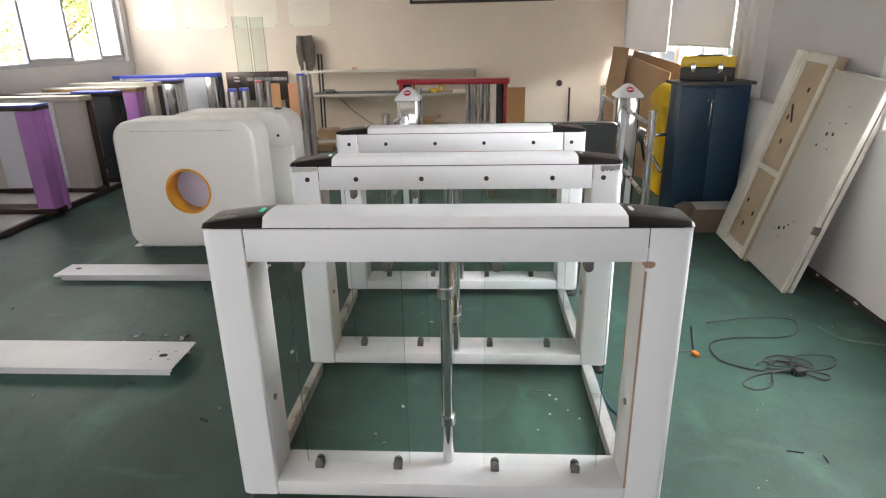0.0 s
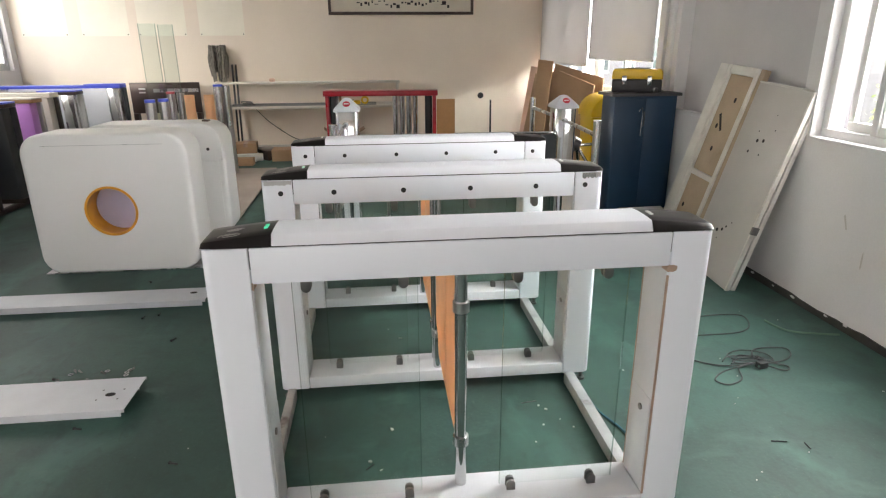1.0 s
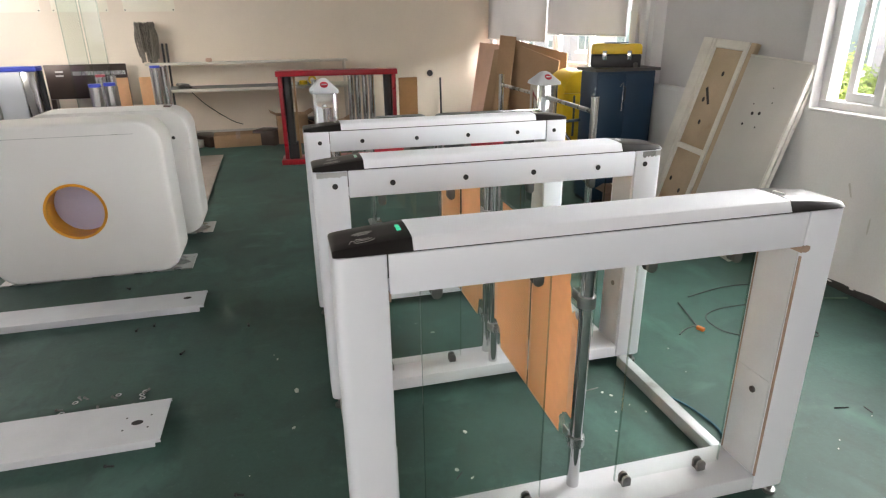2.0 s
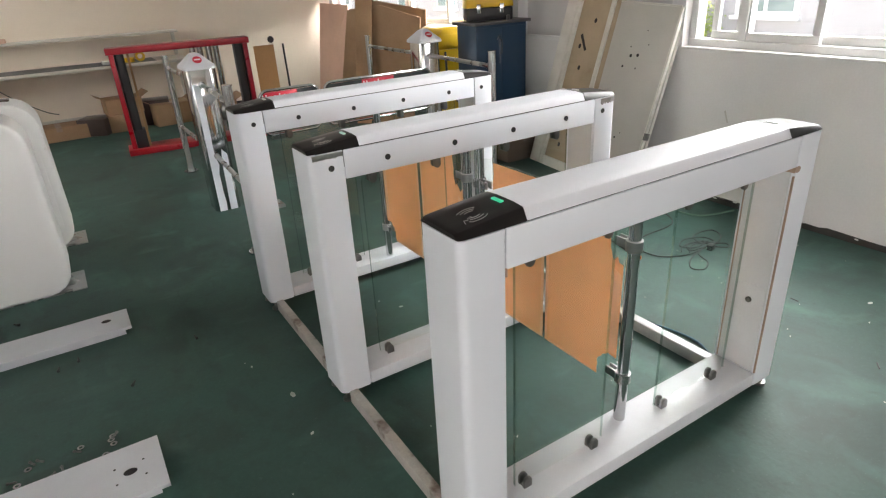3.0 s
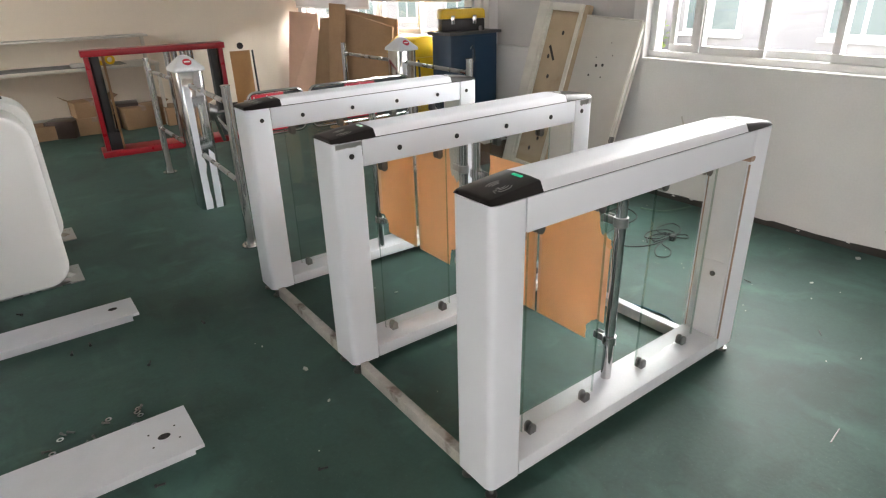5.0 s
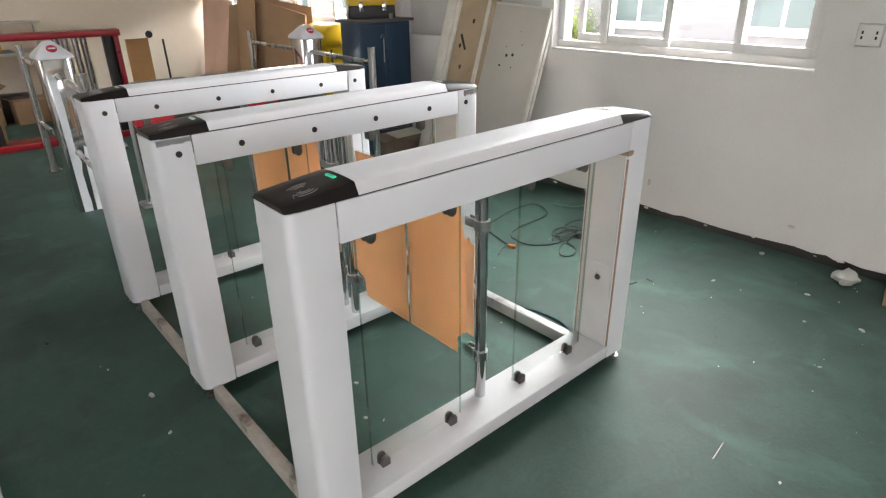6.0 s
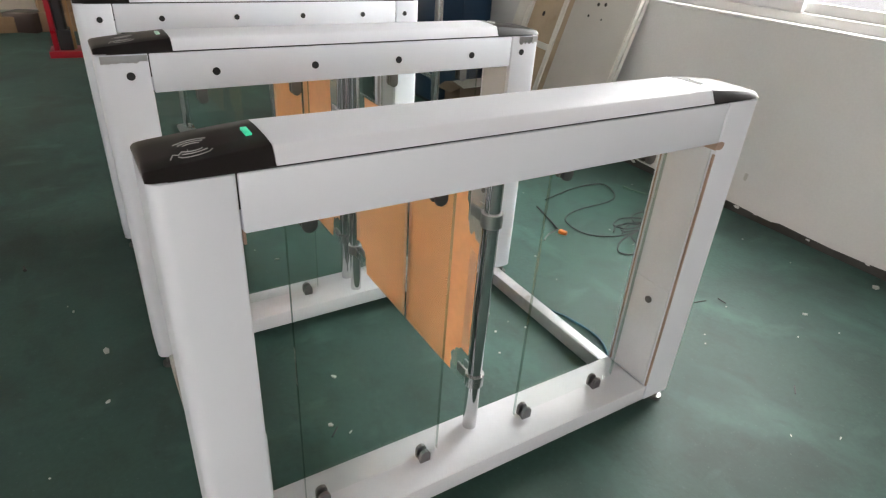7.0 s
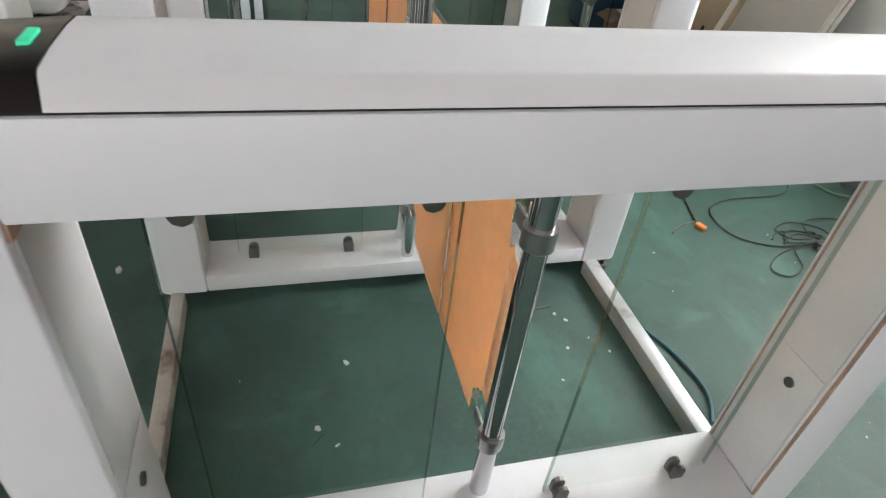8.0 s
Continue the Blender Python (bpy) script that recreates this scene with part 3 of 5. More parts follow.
def film_outline(y0, y1, z0, z1, torn, rnd):
    """Outline of the peel-off film in y and z; torn corners are pulled back in a ragged curve."""
    out = []
    for cy, cz, key in ((y0, z0, "a"), (y1, z0, "b"), (y1, z1, "c"), (y0, z1, "d")):
        if key not in torn:
            out.append((cy, cz))
            continue
        sy, sz, (wy, wz) = (1 if cy == y0 else -1), (1 if cz == z0 else -1), torn[key]
        arc = []
        for i in range(13):
            a = radians(90 * i / 12)
            k = 1 + rnd.uniform(-0.07, 0.07)
            arc.append((cy + sy * wy * k * math.sin(a) ** 0.7, cz + sz * wz * k * math.cos(a) ** 0.7))
        out += arc if key in ("a", "c") else arc[::-1]
    return out


def wing(parent, y_pole, direction, seed, torn):
    """A glass leaf hung on a pole by two clamps; direction +1 or -1 along y."""
    rnd = random.Random(seed)
    reach = 0.382 if direction > 0 else 0.403
    ya, yb = y_pole + direction * 0.026, y_pole + direction * reach
    lo, hi = sorted((ya, yb))
    z0, z1 = 0.226, 0.862
    w = part("wing", prism(rounded(lo, hi, z0, z1, 0.02, 4), "x", PX - 0.005, PX + 0.005, 0.001), M_GLASS, parent, "clear glass swing leaf under orange film")
    m = 0.003
    side = (hi - 0.016, hi - m) if direction > 0 else (lo + m, lo + 0.016)
    near = sorted((y_pole + direction * 0.034, y_pole + direction * 0.062))
    x, e = PX - 0.0066, -0.0008
    pts = film_outline(lo + m, hi - m, z0 + m, z1 - m, torn, rnd)
    part("film", prism(pts, "x", x, x + 0.0006), M_FILM, w, "orange protective film, torn at the corners")
    part("film_edge", box(x + e, x + e + 0.0006, side[0], side[1], z0 + 0.006, z1 - 0.006), M_FILMEDGE, w, "lighter orange film edge")
    a, b = (lo + 0.11, hi - 0.017) if direction > 0 else (lo + 0.017, hi - 0.11)
    part("film_edge", box(x + e, x + e + 0.0006, a, b, z0 + m, z0 + 0.012), M_FILMEDGE, w, "lighter orange film edge")
    strip = [(near[0], 0.345), (near[1], 0.338), (near[1], 0.655), (near[0], 0.64)]
    part("film_edge", prism(strip, "x", x + e, x + e + 0.0006), M_FILMEDGE, w, "lighter orange film edge")


def pole(parent, y, directions):
    p = part("pole", rod((PX, y, Z_BASE), (PX, y, Z_BEAM), 0.0195, 24), M_CHROME, parent, "polished steel pivot pole")
    for z in (0.258, 0.738):
        part("clamp", ring((PX, y, z), "z", 0.0197, 0.026, 0.0, 0.034), M_STEEL, p)
        for d in directions:
            a, b = sorted((y + d * 0.024, y + d * 0.066))
            bm = box(PX - 0.014, PX - 0.0082, a, b, z + 0.002, z + 0.032, 0.0015)
            bm = box(PX + 0.0082, PX + 0.014, a, b, z + 0.002, z + 0.032, 0.0015, bm=bm)
            part("bracket", bm, M_STEEL, p, "steel clamp plates on the glass")


def gate(y_front, plugs, pole_ys, torn_seed, hot, label):
    g = thing("swing_gate", pose(GX, y_front + GD, 0), label, "turnstile", "swing gates in assembly")
    for s in (-1, 1):
        part("leg", leg(s), M_WHITE, g)
        part("leg_lining", box(*sorted((s * (GL - LEG), s * (GL - LEG - 0.0025))), -0.070, 0.070, Z_BASE + 0.001, Z_BEAM - 0.001), M_CREAM, g,
             "pale grey inner lining of the leg")
        part("lining_cover", box(*sorted((s * (GL - LEG - 0.0025), s * (GL - LEG - 0.005))), -0.068, 0.068, Z_BASE + 0.002, 0.45, 0.001), M_CREAM, g)
        part("lock", rod((s * (GL - LEG - 0.004), -0.012, 0.392), (s * (GL - LEG - 0.010), -0.012, 0.392), 0.011, 14), M_NICKEL, g, "small round lock")
    x = GL - LEG - 0.003
    part("beam", box(-x, x, -GD + 0.0006, GD - 0.0006, Z_BEAM, Z_TOP, 0.003), M_WHITE, g)
    part("base", box(-x, x, -GD + 0.0006, GD - 0.0006, Z_LO, Z_BASE, 0.004), M_BASEW, g)
    # near-black block inside, its colour standing in for shade in the joints
    part("core", box(-GL + 0.03, GL - 0.03, -GD + 0.006, GD - 0.006, Z_TOP - 0.06, Z_TOP + 0.006), M_DARK, g, "near-black inner block standing in for shade under the lid")
    part("lid", prism(LID, "x", -CAPX + 0.001, CAPX - 0.001), M_LID, g, "glossy white top cover")
    for s in (-1, 1):
        c = part("end_cap", cap(s), M_GLOSSBLACK, g, "black acrylic reader cap")
        zc = cap_z(0.546)
        lx = s * 0.546
        part("light", box(lx - 0.005, lx + 0.005, -0.020, 0.016, zc - 0.004, zc + 0.0012, 0.001), (hot if s < 0 else M_LEDOFF), c,
             "green signal light" if s < 0 else "unlit signal light")
        if s < 0:
            bm = None
            for side, mid in ((1, 0.012), (-1, -0.052)):
                for k, rad in enumerate((0.018, 0.027, 0.036)):
                    arc = []
                    for i in range(9):
                        a = radians(90 * side - 38 + 76 * i / 8)
                        px, py = -0.632 + rad * math.cos(a) * 1.1, -0.022 + rad * math.sin(a) * 0.9
                        arc.append((px, py, cap_z(px) + 0.0006 - 0.0016 * (abs(py) > 0.05)))
                    bm = tube(arc, 0.0009, 4, bm)
            hand = [(-0.668, -0.05), (-0.662, -0.034), (-0.655, -0.040), (-0.649, -0.030), (-0.641, -0.036), (-0.640, -0.026)]
            bm = tube([(px, py, cap_z(px) + 0.0004) for px, py in hand], 0.0009, 4, bm)
            part("reader_icon", bm, M_ICON, c, "thin grey card reader mark")
    for q in plugs:
        part("plug", rod((q, -GD + 0.002, 0.951), (q, -GD - 0.002, 0.951), 0.0105, 16), M_RUBBER, g, "black rubber plug")
    for a, b in ((-0.495, -0.136), (0.122, 0.505)):
        gl = part("glass_panel", box(a, b, -0.005, 0.005, Z_BASE + 0.018, Z_BEAM - 0.012), M_GLASS, g, "clear fixed glass panel")
        for e in (a, b):
            part("glass_edge", box(e - 0.0006, e + 0.0006, -0.0042, 0.0042, Z_BASE + 0.019, Z_BEAM - 0.013), M_GEDGE, gl, "dark green glass edge")
        for e in ((-0.4535, -0.177) if a < 0 else (0.160, 0.435)):
            for up in (True, False):
                ob = part("glass_clip", clip_bm(up), M_NICKEL, g, "grey metal glass clip")
                ob.location = (e, 0.0, Z_BASE if up else Z_BEAM)
    for y, dirs in pole_ys:
        pole(g, y, dirs)
        for i, d in enumerate(dirs):
            torn = {"a": (0.085, 0.105), "d": (0.070, 0.175)} if d > 0 else {"b": (0.085, 0.10), "c": (0.075, 0.175)}
            wing(g, y, d, torn_seed + i, torn)
    for fx in (-0.66, 0.66):
        for fy in (-0.06, 0.06):
            x = fx + 0.022 * (1 if fx > 0 else -1)
            bm = rod((x, fy, 0.010), (x, fy, Z_LO), 0.008, 10)
            part("foot", rod((x, fy, 0.0), (x, fy, 0.012), 0.020, 14, bm), M_NICKEL, g, "steel levelling foot")
    return g


PLUGS = (-0.6345, -0.422, -0.139, 0.139, 0.418, 0.631)
g1 = gate(1.755, (), [(0.042, (1,))], 11, M_LED, "white steel swing gate with black end caps and orange-filmed glass leaf")
x = GL - LEG
part("film_residue", prism([(x + 0.006 + 0.015 * math.cos(k * 0.698) * (1 + 0.2 * (k % 2)), 0.8965 + 0.011 * math.sin(k * 0.698)) for k in range(9)], "y", -GD - 0.0012, -GD - 0.0002),
     M_TAPE, g1, "brown film residue at the joint")
part("film_strip", box(x - 0.0062, x - 0.0002, -0.0845, -0.0785, Z_BASE + 0.002, Z_BEAM - 0.03, 0.001), M_TAPE, g1, "brown film strip along the leg")
part("film_strip", box(x - 0.0045, x - 0.0002, 0.0715, 0.0755, Z_BASE + 0.002, Z_BEAM - 0.01, 0.001), M_TAPE, g1, "brown film strip along the leg")
for s in (-1, 1):
    part("tape", box(*sorted((s * (GL - LEG - 0.001), s * (GL - LEG - 0.006))), -0.084, -0.045, 0.885, 0.9075, 0.001), M_TAPE, g1, "brown residue of tape")
g2 = gate(2.634, PLUGS, [(-0.045, (-1,)), (0.045, (1,))], 21, M_LEDPALE, "white steel swing gate with bolt plugs and two pivot poles")
gate(3.53, PLUGS, [(-0.045, (-1,))], 31, M_LEDOFF, "white steel swing gate with bolt plugs along its beam")
rnd = random.Random(41)
for q0, q1, deep in ((-GL + 0.012, -GL + LEG - 0.002, 0.017), (GL - LEG + 0.03, GL - 0.012, 0.024)):
    low = [(q1 + (q0 - q1) * i / 12, 0.999 - deep * rnd.uniform(0.55, 1.0)) for i in range(13)]
    part("worn_edge", prism([(q0, 1.003), (q1, 1.003)] + low, "y", -GD - 0.0012, -GD - 0.0002), M_STEEL, g2, "bare metal patch where the film is torn")


def floor_rail(x0, x1, y0, y1, material, label):
    r = thing("floor_rail", pose((x0 + x1) / 2, (y0 + y1) / 2, 0), label, "rail", "floor rails")
    w, h = (x1 - x0) / 2, (y1 - y0) / 2
    part("tube", box(-w, w, -h, h, 0.0, 0.0545, 0.004), material, r)


for ya, yb in ((1.9255, 2.6335), (2.8045, 3.5295)):
    floor_rail(-0.570, -0.534, ya, yb, M_TUBE, "scuffed cream steel floor rail between gates")
    floor_rail(0.704, 0.750, ya, yb, M_RAILW, "scuffed white steel floor rail between gates")


# ---- white pods ----
def resample(pts, k):
    """k points at even steps along a closed outline."""
    p = [Vector(q) for q in pts]
    p.append(p[0])
    lens = [(b - a).length for a, b in zip(p, p[1:])]
    step, out, i, done = sum(lens) / k, [], 0, 0.0
    for j in range(k):
        t = j * step
        while t > done + lens[i]:
            done += lens[i]
            i += 1
        out.append(p[i].lerp(p[i + 1], (t - done) / lens[i]))
    return out


def pod(x0, x1, y0, y1, h, label, porthole, hood):
    p = thing("gate_pod", pose((x0 + x1) / 2, y0, 0), label, "gate housing", "white gate housings")
    w, d = (x1 - x0) / 2, y1 - y0
    out = rounded(-w, w, 0.012, h, (0.13, 0.13, 0.15, 0.15), 10)
    edge = ((0.045, 0.0), (0.026, 0.002), (0.013, 0.007), (0.005, 0.015), (0.001, 0.024), (0.0, 0.034))

    def inset(k):
        """The outline drawn in by k, corner by corner."""
        r = tuple(max(0.02, q - k) for q in (0.13, 0.13, 0.15, 0.15))
        return resample(rounded(-w + k, w - k, 0.007 + k * 0.4, h - k * 0.5, r, 10), 112)
    bm = bmesh.new()
    rows = [[bm.verts.new((px, y, pz)) for px, pz in inset(k)] for k, y in edge]
    rows += [[bm.verts.new((px, y, pz)) for px, pz in inset(k)] for k, y in ((0.0, d - 0.03), (0.03, d))]
    if porthole:
        cx, cz, r = porthole
        first = []
        for v in rows[0]:
            a = math.atan2(v.co.z - cz, v.co.x - cx)
            first.append((r * math.cos(a) + cx, r * math.sin(a) + cz))
        rows.insert(0, [bm.verts.new((px, 0.0, pz)) for px, pz in first])
        rows.insert(0, [bm.verts.new((px, d * 0.8, pz)) for px, pz in first])
    for p0, p1 in zip(rows, rows[1:]):
        for i in range(len(p0)):
            bm.faces.new((p0[i], p0[(i + 1) % len(p0)], p1[(i + 1) % len(p0)], p1[i]))
    bm.faces.new(rows[0])
    bm.faces.new(rows[-1])
    part("body", bm, M_POD, p)
    if porthole:
        part("ring", ring((cx, 0, cz), "y", r - 0.014, r + 0.002, -0.004, 0.016, 40), M_ORANGE, p, "orange porthole rim")
        part("sleeve", ring((cx, 0, cz), "y", r - 0.006, r - 0.001, 0.016, d * 0.48, 40), M_ORANGE, p, "orange porthole sleeve")
        part("lens", rod((cx, d * 0.48, cz), (cx, d * 0.5, cz), r - 0.004, 40), M_LILAC, p, "pale lilac inner disc")
    if hood:
        part("hood", prism(rounded(-w + 0.02, w - 0.006, 0.665, h + 0.004, (0.012, 0.012, 0.145, 0.145), 8), "y", -0.045, d - 0.05, 0.012), M_POD, p)
        part("plug", rod((w - 0.11, -0.044, 0.758), (w - 0.11, -0.048, 0.758), 0.012, 14), M_RUBBER, p, "black plug")
        part("vent", slab([(w - 0.17, 0.10, h + 0.0065), (w - 0.17, 0.17, h + 0.0065), (w - 0.12, 0.17, h + 0.004), (w - 0.12, 0.10, h + 0.004)], 0.01), M_BROWN, p, "small dark vent")
        part("panel", box(-w + 0.06, w - 0.05, -0.004, 0.02, 0.15, 0.655, 0.003), M_POD, p)
    part("base_plate", box(-w, w + 0.05, 0.02, d - 0.05, 0.0, 0.006), M_STEEL, p, "thin steel base plate")
    part("seam", box(-w * 0.72, w * 0.72, -0.0012, 0.0, h - 0.078, h - 0.0755), M_STEEL, p, "fine seam line") if porthole else None
    return p


pod(-2.51, -1.43, 4.45, 4.80, 0.985, "white rounded gate housing with orange porthole rim", (-0.013, 0.452, 0.174), False)
pod(-2.46, -1.375, 5.22, 5.56, 0.955, "white rounded gate housing with hooded top", None, True)


# ---- white channel covers on the floor ----
def channel(x0, x1, y0, y1, h, hole, label):
    c = thing("channel_cover", pose((x0 + x1) / 2, (y0 + y1) / 2, 0), label, "metal cover", "channel covers on the floor")
    w, d = (x1 - x0) / 2, (y1 - y0) / 2
    top = part("plate", box(-w, w, -d, d, h - 0.002, h), M_BASEW, c)
    for s in (-1, 1):
        part("lip", box(-w, w, s * d - (0.002 if s > 0 else 0), s * d + (0 if s > 0 else 0.002), h - 0.014, h - 0.0023), M_BASEW, c, "folded edge")
        part("support", box(-w + 0.03, w - 0.03, s * (d - 0.03) - 0.004, s * (d - 0.03) + 0.004, 0, h - 0.0023), M_BASEW, c)
    hx, hy = hole
    if d < 0.11:
        part("cable_hole", prism([(-hx + 0.020 * math.cos(a * 0.3927), hy + 0.015 * math.sin(a * 0.3927)) for a in range(16)], "z", h - 0.001, h + 0.0006), M_DOT, c, "dark oval cable hole")
    bm = prism([(hx + 0.022 * math.cos(a * 0.3927), hy + 0.016 * math.sin(a * 0.3927)) for a in range(16)], "z", h - 0.001, h + 0.0006)
    part("cable_hole", bm, M_DOT, c, "dark oval cable hole")
    for u in (-0.045, 0.045):
        for v in (-0.04, 0.04):
            if d > 0.11 and abs(v) < d:
                part("screw_hole", rod((hx + u, hy + v, h - 0.001), (hx + u, hy + v, h + 0.0006), 0.0042, 8), M_DOT, c)
    return c


channel(-2.68, -1.25, 2.555, 2.828, 0.05, (0.61, -0.006), "white folded metal cover lying on the green floor")
channel(-2.665, -1.225, 3.745, 3.95, 0.05, (0.62, 0.02), "narrow white folded metal cover lying on the floor")

# loose hardware beside the first cover
rnd = random.Random(5)
for i in range(16):
    x, y, a = -1.72 + rnd.uniform(0, 0.34), 2.915 + rnd.uniform(-0.05, 0.09), rnd.uniform(0, 180)
    if i % 2:
        bm = ring((0, 0, 0), "z", 0.006, 0.013, 0.0, 0.003, 12)
        ob = solo("washer", bm, M_CHROME, "small steel washer on the floor", "washer", "loose fasteners")
    else:
        bm = rod((-0.012, 0, 0.005), (0.012, 0, 0.005), 0.0035, 8)
        bm = rod((0.012, 0, 0.006), (0.018, 0, 0.006), 0.006, 6, bm)
        ob = solo("bolt", bm, M_NICKEL, "short steel bolt on the floor", "bolt", "loose fasteners")
    ob.matrix_basis = pose(x, y, 0.0, 0, 0, a)
for x, y in ((-1.42, 2.50), (-1.72, 4.22), (-0.98, 3.52), (-1.55, 3.62), (-0.95, 2.226), (-1.28, 3.3), (-1.47, 3.655)):
    bm = rod((-0.016, 0, 0.005), (0.014, 0, 0.005), 0.004, 8)
    bm = rod((0.010, 0, 0.006), (0.018, 0, 0.006), 0.007, 6, bm)
    ob = solo("bolt", bm, M_BLACKPL, "dark bolt lying on the floor", "bolt", "loose fasteners")
    ob.matrix_basis = pose(x, y, 0.0, 0, 0, 40 * x + 90 * y)


# ---- display gates on the low platform ----
pl = thing("display_platform", pose(-4.4, 6.9, 0), "low white platform with dark edging for display gates", "platform")
part("deck", box(-0.69, 0.57, -2.6, 2.45, 0.0, 0.042), M_TILE, pl, "pale tiled deck")
part("edge", box(0.572, 0.62, -2.6, 2.45, 0.0, 0.05, 0.006), M_BROWN, pl, "dark edging")
for q in (-2.55, -1.62, -0.72, 0.1, 0.9, 1.6):
    part("edge", box(-0.69, 0.57, q - 0.03, q + 0.03, 0.043, 0.05, 0.003), M_BROWN, pl, "dark edging")


def display_gate(y, xr, h, m_leg, m_side, m_top, m_strip, w, label, panel=None):
    g = thing("display_gate", pose(xr, y, 0.05), label, "turnstile", "display gates")
    H = h - 0.05
    far = -(xr + 5.02)
    for a, b in ((-w, 0.0), (far, far + w)):
        part("leg", box(a, b, -0.09, 0.05, 0.0, H - 0.05, 0.006), m_leg, g)
        part("leg_back", box(a + 0.01, b + 0.035, 0.0535, 0.105, 0.0, H - 0.05, 0.006), m_side, g)
        part("reveal", box(a + 0.004, b - 0.004, 0.0485, 0.0545, 0.0, H - 0.05), M_DARK, g)
    part("beam", box(far, 0.035, -0.10, 0.11, H - 0.048, H - 0.012, 0.006), m_top, g)
    part("light_strip", box(-0.42 if m_strip is not M_SHELF else far, 0.03, -0.103, 0.112, H - 0.011, H + 0.004, 0.003), m_strip, g, "lit coloured top strip")
    part("base", box(far, 0.03, -0.10, 0.10, 0.0015, 0.045, 0.004), M_BROWN, g)
    if panel:
        part("panel", box(far + w + 0.005, -w - 0.005, -0.095, 0.02, 0.05, H - 0.05), panel, g)
    return g


display_gate(5.35, -3.70, 1.03, M_PURPLE, M_PURPLE, M_BROWN, M_BLUELED, 0.155, "purple lacquered display gate with blue light strip")
display_gate(6.15, -3.80, 1.03, M_CHAMP, M_BROWN, M_SHELF, M_SHELF, 0.26, "champagne steel display gate with dark back", M_WHITE)
display_gate(6.62, -3.74, 1.04, M_CHAR, M_BLACKPL, M_BROWN, M_BLUELED, 0.2, "charcoal display gate with blue light strip")
display_gate(7.35, -3.86, 1.03, M_PURPLE, M_STEEL, M_WOOD, M_SHELF, 0.16, "purple and steel display gate with wooden cap")
display_gate(7.85, -3.92, 1.05, M_CHAMP, M_BROWN, M_SHELF, M_SHELF, 0.2, "cream topped display gate with bronze leg")
display_gate(8.35, -3.86, 1.05, M_STEEL, M_STEEL, M_BROWN, M_BLUELED, 0.15, "steel display gate with blue lit end")
display_gate(8.85, -3.52, 1.10, M_STEEL, M_CHAR, M_BLUELED, M_BLUELED, 0.14, "tall steel display gate with white panel", M_WHITE)
bm = box(-4.05, -3.93, 6.74, 6.86, 0.05, 0.98, 0.01)
bm = box(-3.99, -3.90, 6.70, 6.80, 0.45, 0.86, 0.02, bm=bm)
bm = tube(smooth_path([(-3.92, 6.72, 0.9), (-3.88, 6.68, 0.7), (-3.93, 6.69, 0.5), (-3.9, 6.7, 0.3)], 5), 0.012, 8, bm)
solo("drive_unit", bm, M_BLACKPL, "open black gate drive mechanism with wiring", "mechanism")


# ---- bollards and glass leaves behind the pods ----
def bollard(x, y, h, r, m_top, label):
    b = thing("bollard", pose(x, y, 0), label, "bollard", "steel bollards")
    part("post", rod((0, 0, 0), (0, 0, h - 0.025), r, 24), M_STEEL, b)
    part("cap", rod((0, 0, h - 0.0245), (0, 0, h), r * 0.98, 24), m_top, b, "lit coloured cap")
    part("flange", rod((0, 0, 0.0), (0, 0, 0.012), r * 1.6, 24), M_CHROME, b)


bollard(-2.115, 5.86, 1.10, 0.045, M_BLUELED, "white steel bollard with blue lit cap")
bollard(-2.03, 5.95, 1.10, 0.045, M_BLUELED, "white steel bollard with blue lit cap")
bollard(-2.05, 7.98, 1.12, 0.055, M_BLUELED, "tall steel bollard with blue lit cap")
bollard(-1.985, 8.08, 1.10, 0.05, M_STEEL, "plain tall polished steel bollard")
bollard(-2.62, 8.0, 1.04, 0.05, M_REDLED, "steel bollard with red lit cap")
bollard(-2.52, 8.05, 1.02, 0.045, M_STEEL, "plain short polished steel bollard")
for x0, x1 in ((-2.465, -2.345), (-2.235, -2.115)):
    w = thing("gate_leaf", pose((x0 + x1) / 2, 8.0, 0), "gate leaf wrapped in orange film", "gate leaf", "wrapped gate leaves")
    part("leaf", box(x0 - (x0 + x1) / 2, x1 - (x0 + x1) / 2, -0.006, 0.006, 0.16, 1.0, 0.003), M_FILM, w)
    part("foot", box(-0.04, 0.04, -0.05, 0.05, 0.0, 0.1595, 0.004), M_STEEL, w)
for x0, x1, y, z1 in ((-3.0, -2.80, 8.35, 1.83), (-2.785, -2.61, 8.40, 1.82)):
    g = thing("acrylic_panel", pose((x0 + x1) / 2, y, 0), "tall clear acrylic leaf standing upright", "panel", "acrylic panels")
    w = (x1 - x0) / 2
    part("sheet", box(-w, w, -0.005, 0.005, 0.03, z1), M_ACRYL, g)
    for s in (-w, w):
        part("sheet_edge", box(s - 0.0035, s + 0.0035, -0.006, 0.006, 0.03, z1), M_GEDGE, g, "dark polished edge")
    part("stand", box(-w, w, -0.06, 0.06, 0.0, 0.0295, 0.004), M_STEEL, g)
sc = thing("display_board", pose(-3.14, 9.44, 0), "dark flat display board standing on trestles by the wall", "board")
part("face", box(-0.48, 0.48, -0.03, 0.0, 0.66, 1.085, 0.004), M_BROWN, sc)
part("slot", box(-0.16, 0.46, -0.034, -0.0305, 0.95, 1.0), M_STEEL, sc, "lighter slot")
for s in (-0.44, 0.44):
    part("trestle", box(s - 0.03, s + 0.03, -0.06, 0.04, 0.0, 0.659), M_BROWN, sc)
for i in range(2):
    part("label_mark", box(-0.36, -0.27, -0.0325, -0.0305, 0.94 + 0.05 * i, 0.96 + 0.05 * i), M_BIT, sc, "small pale label")


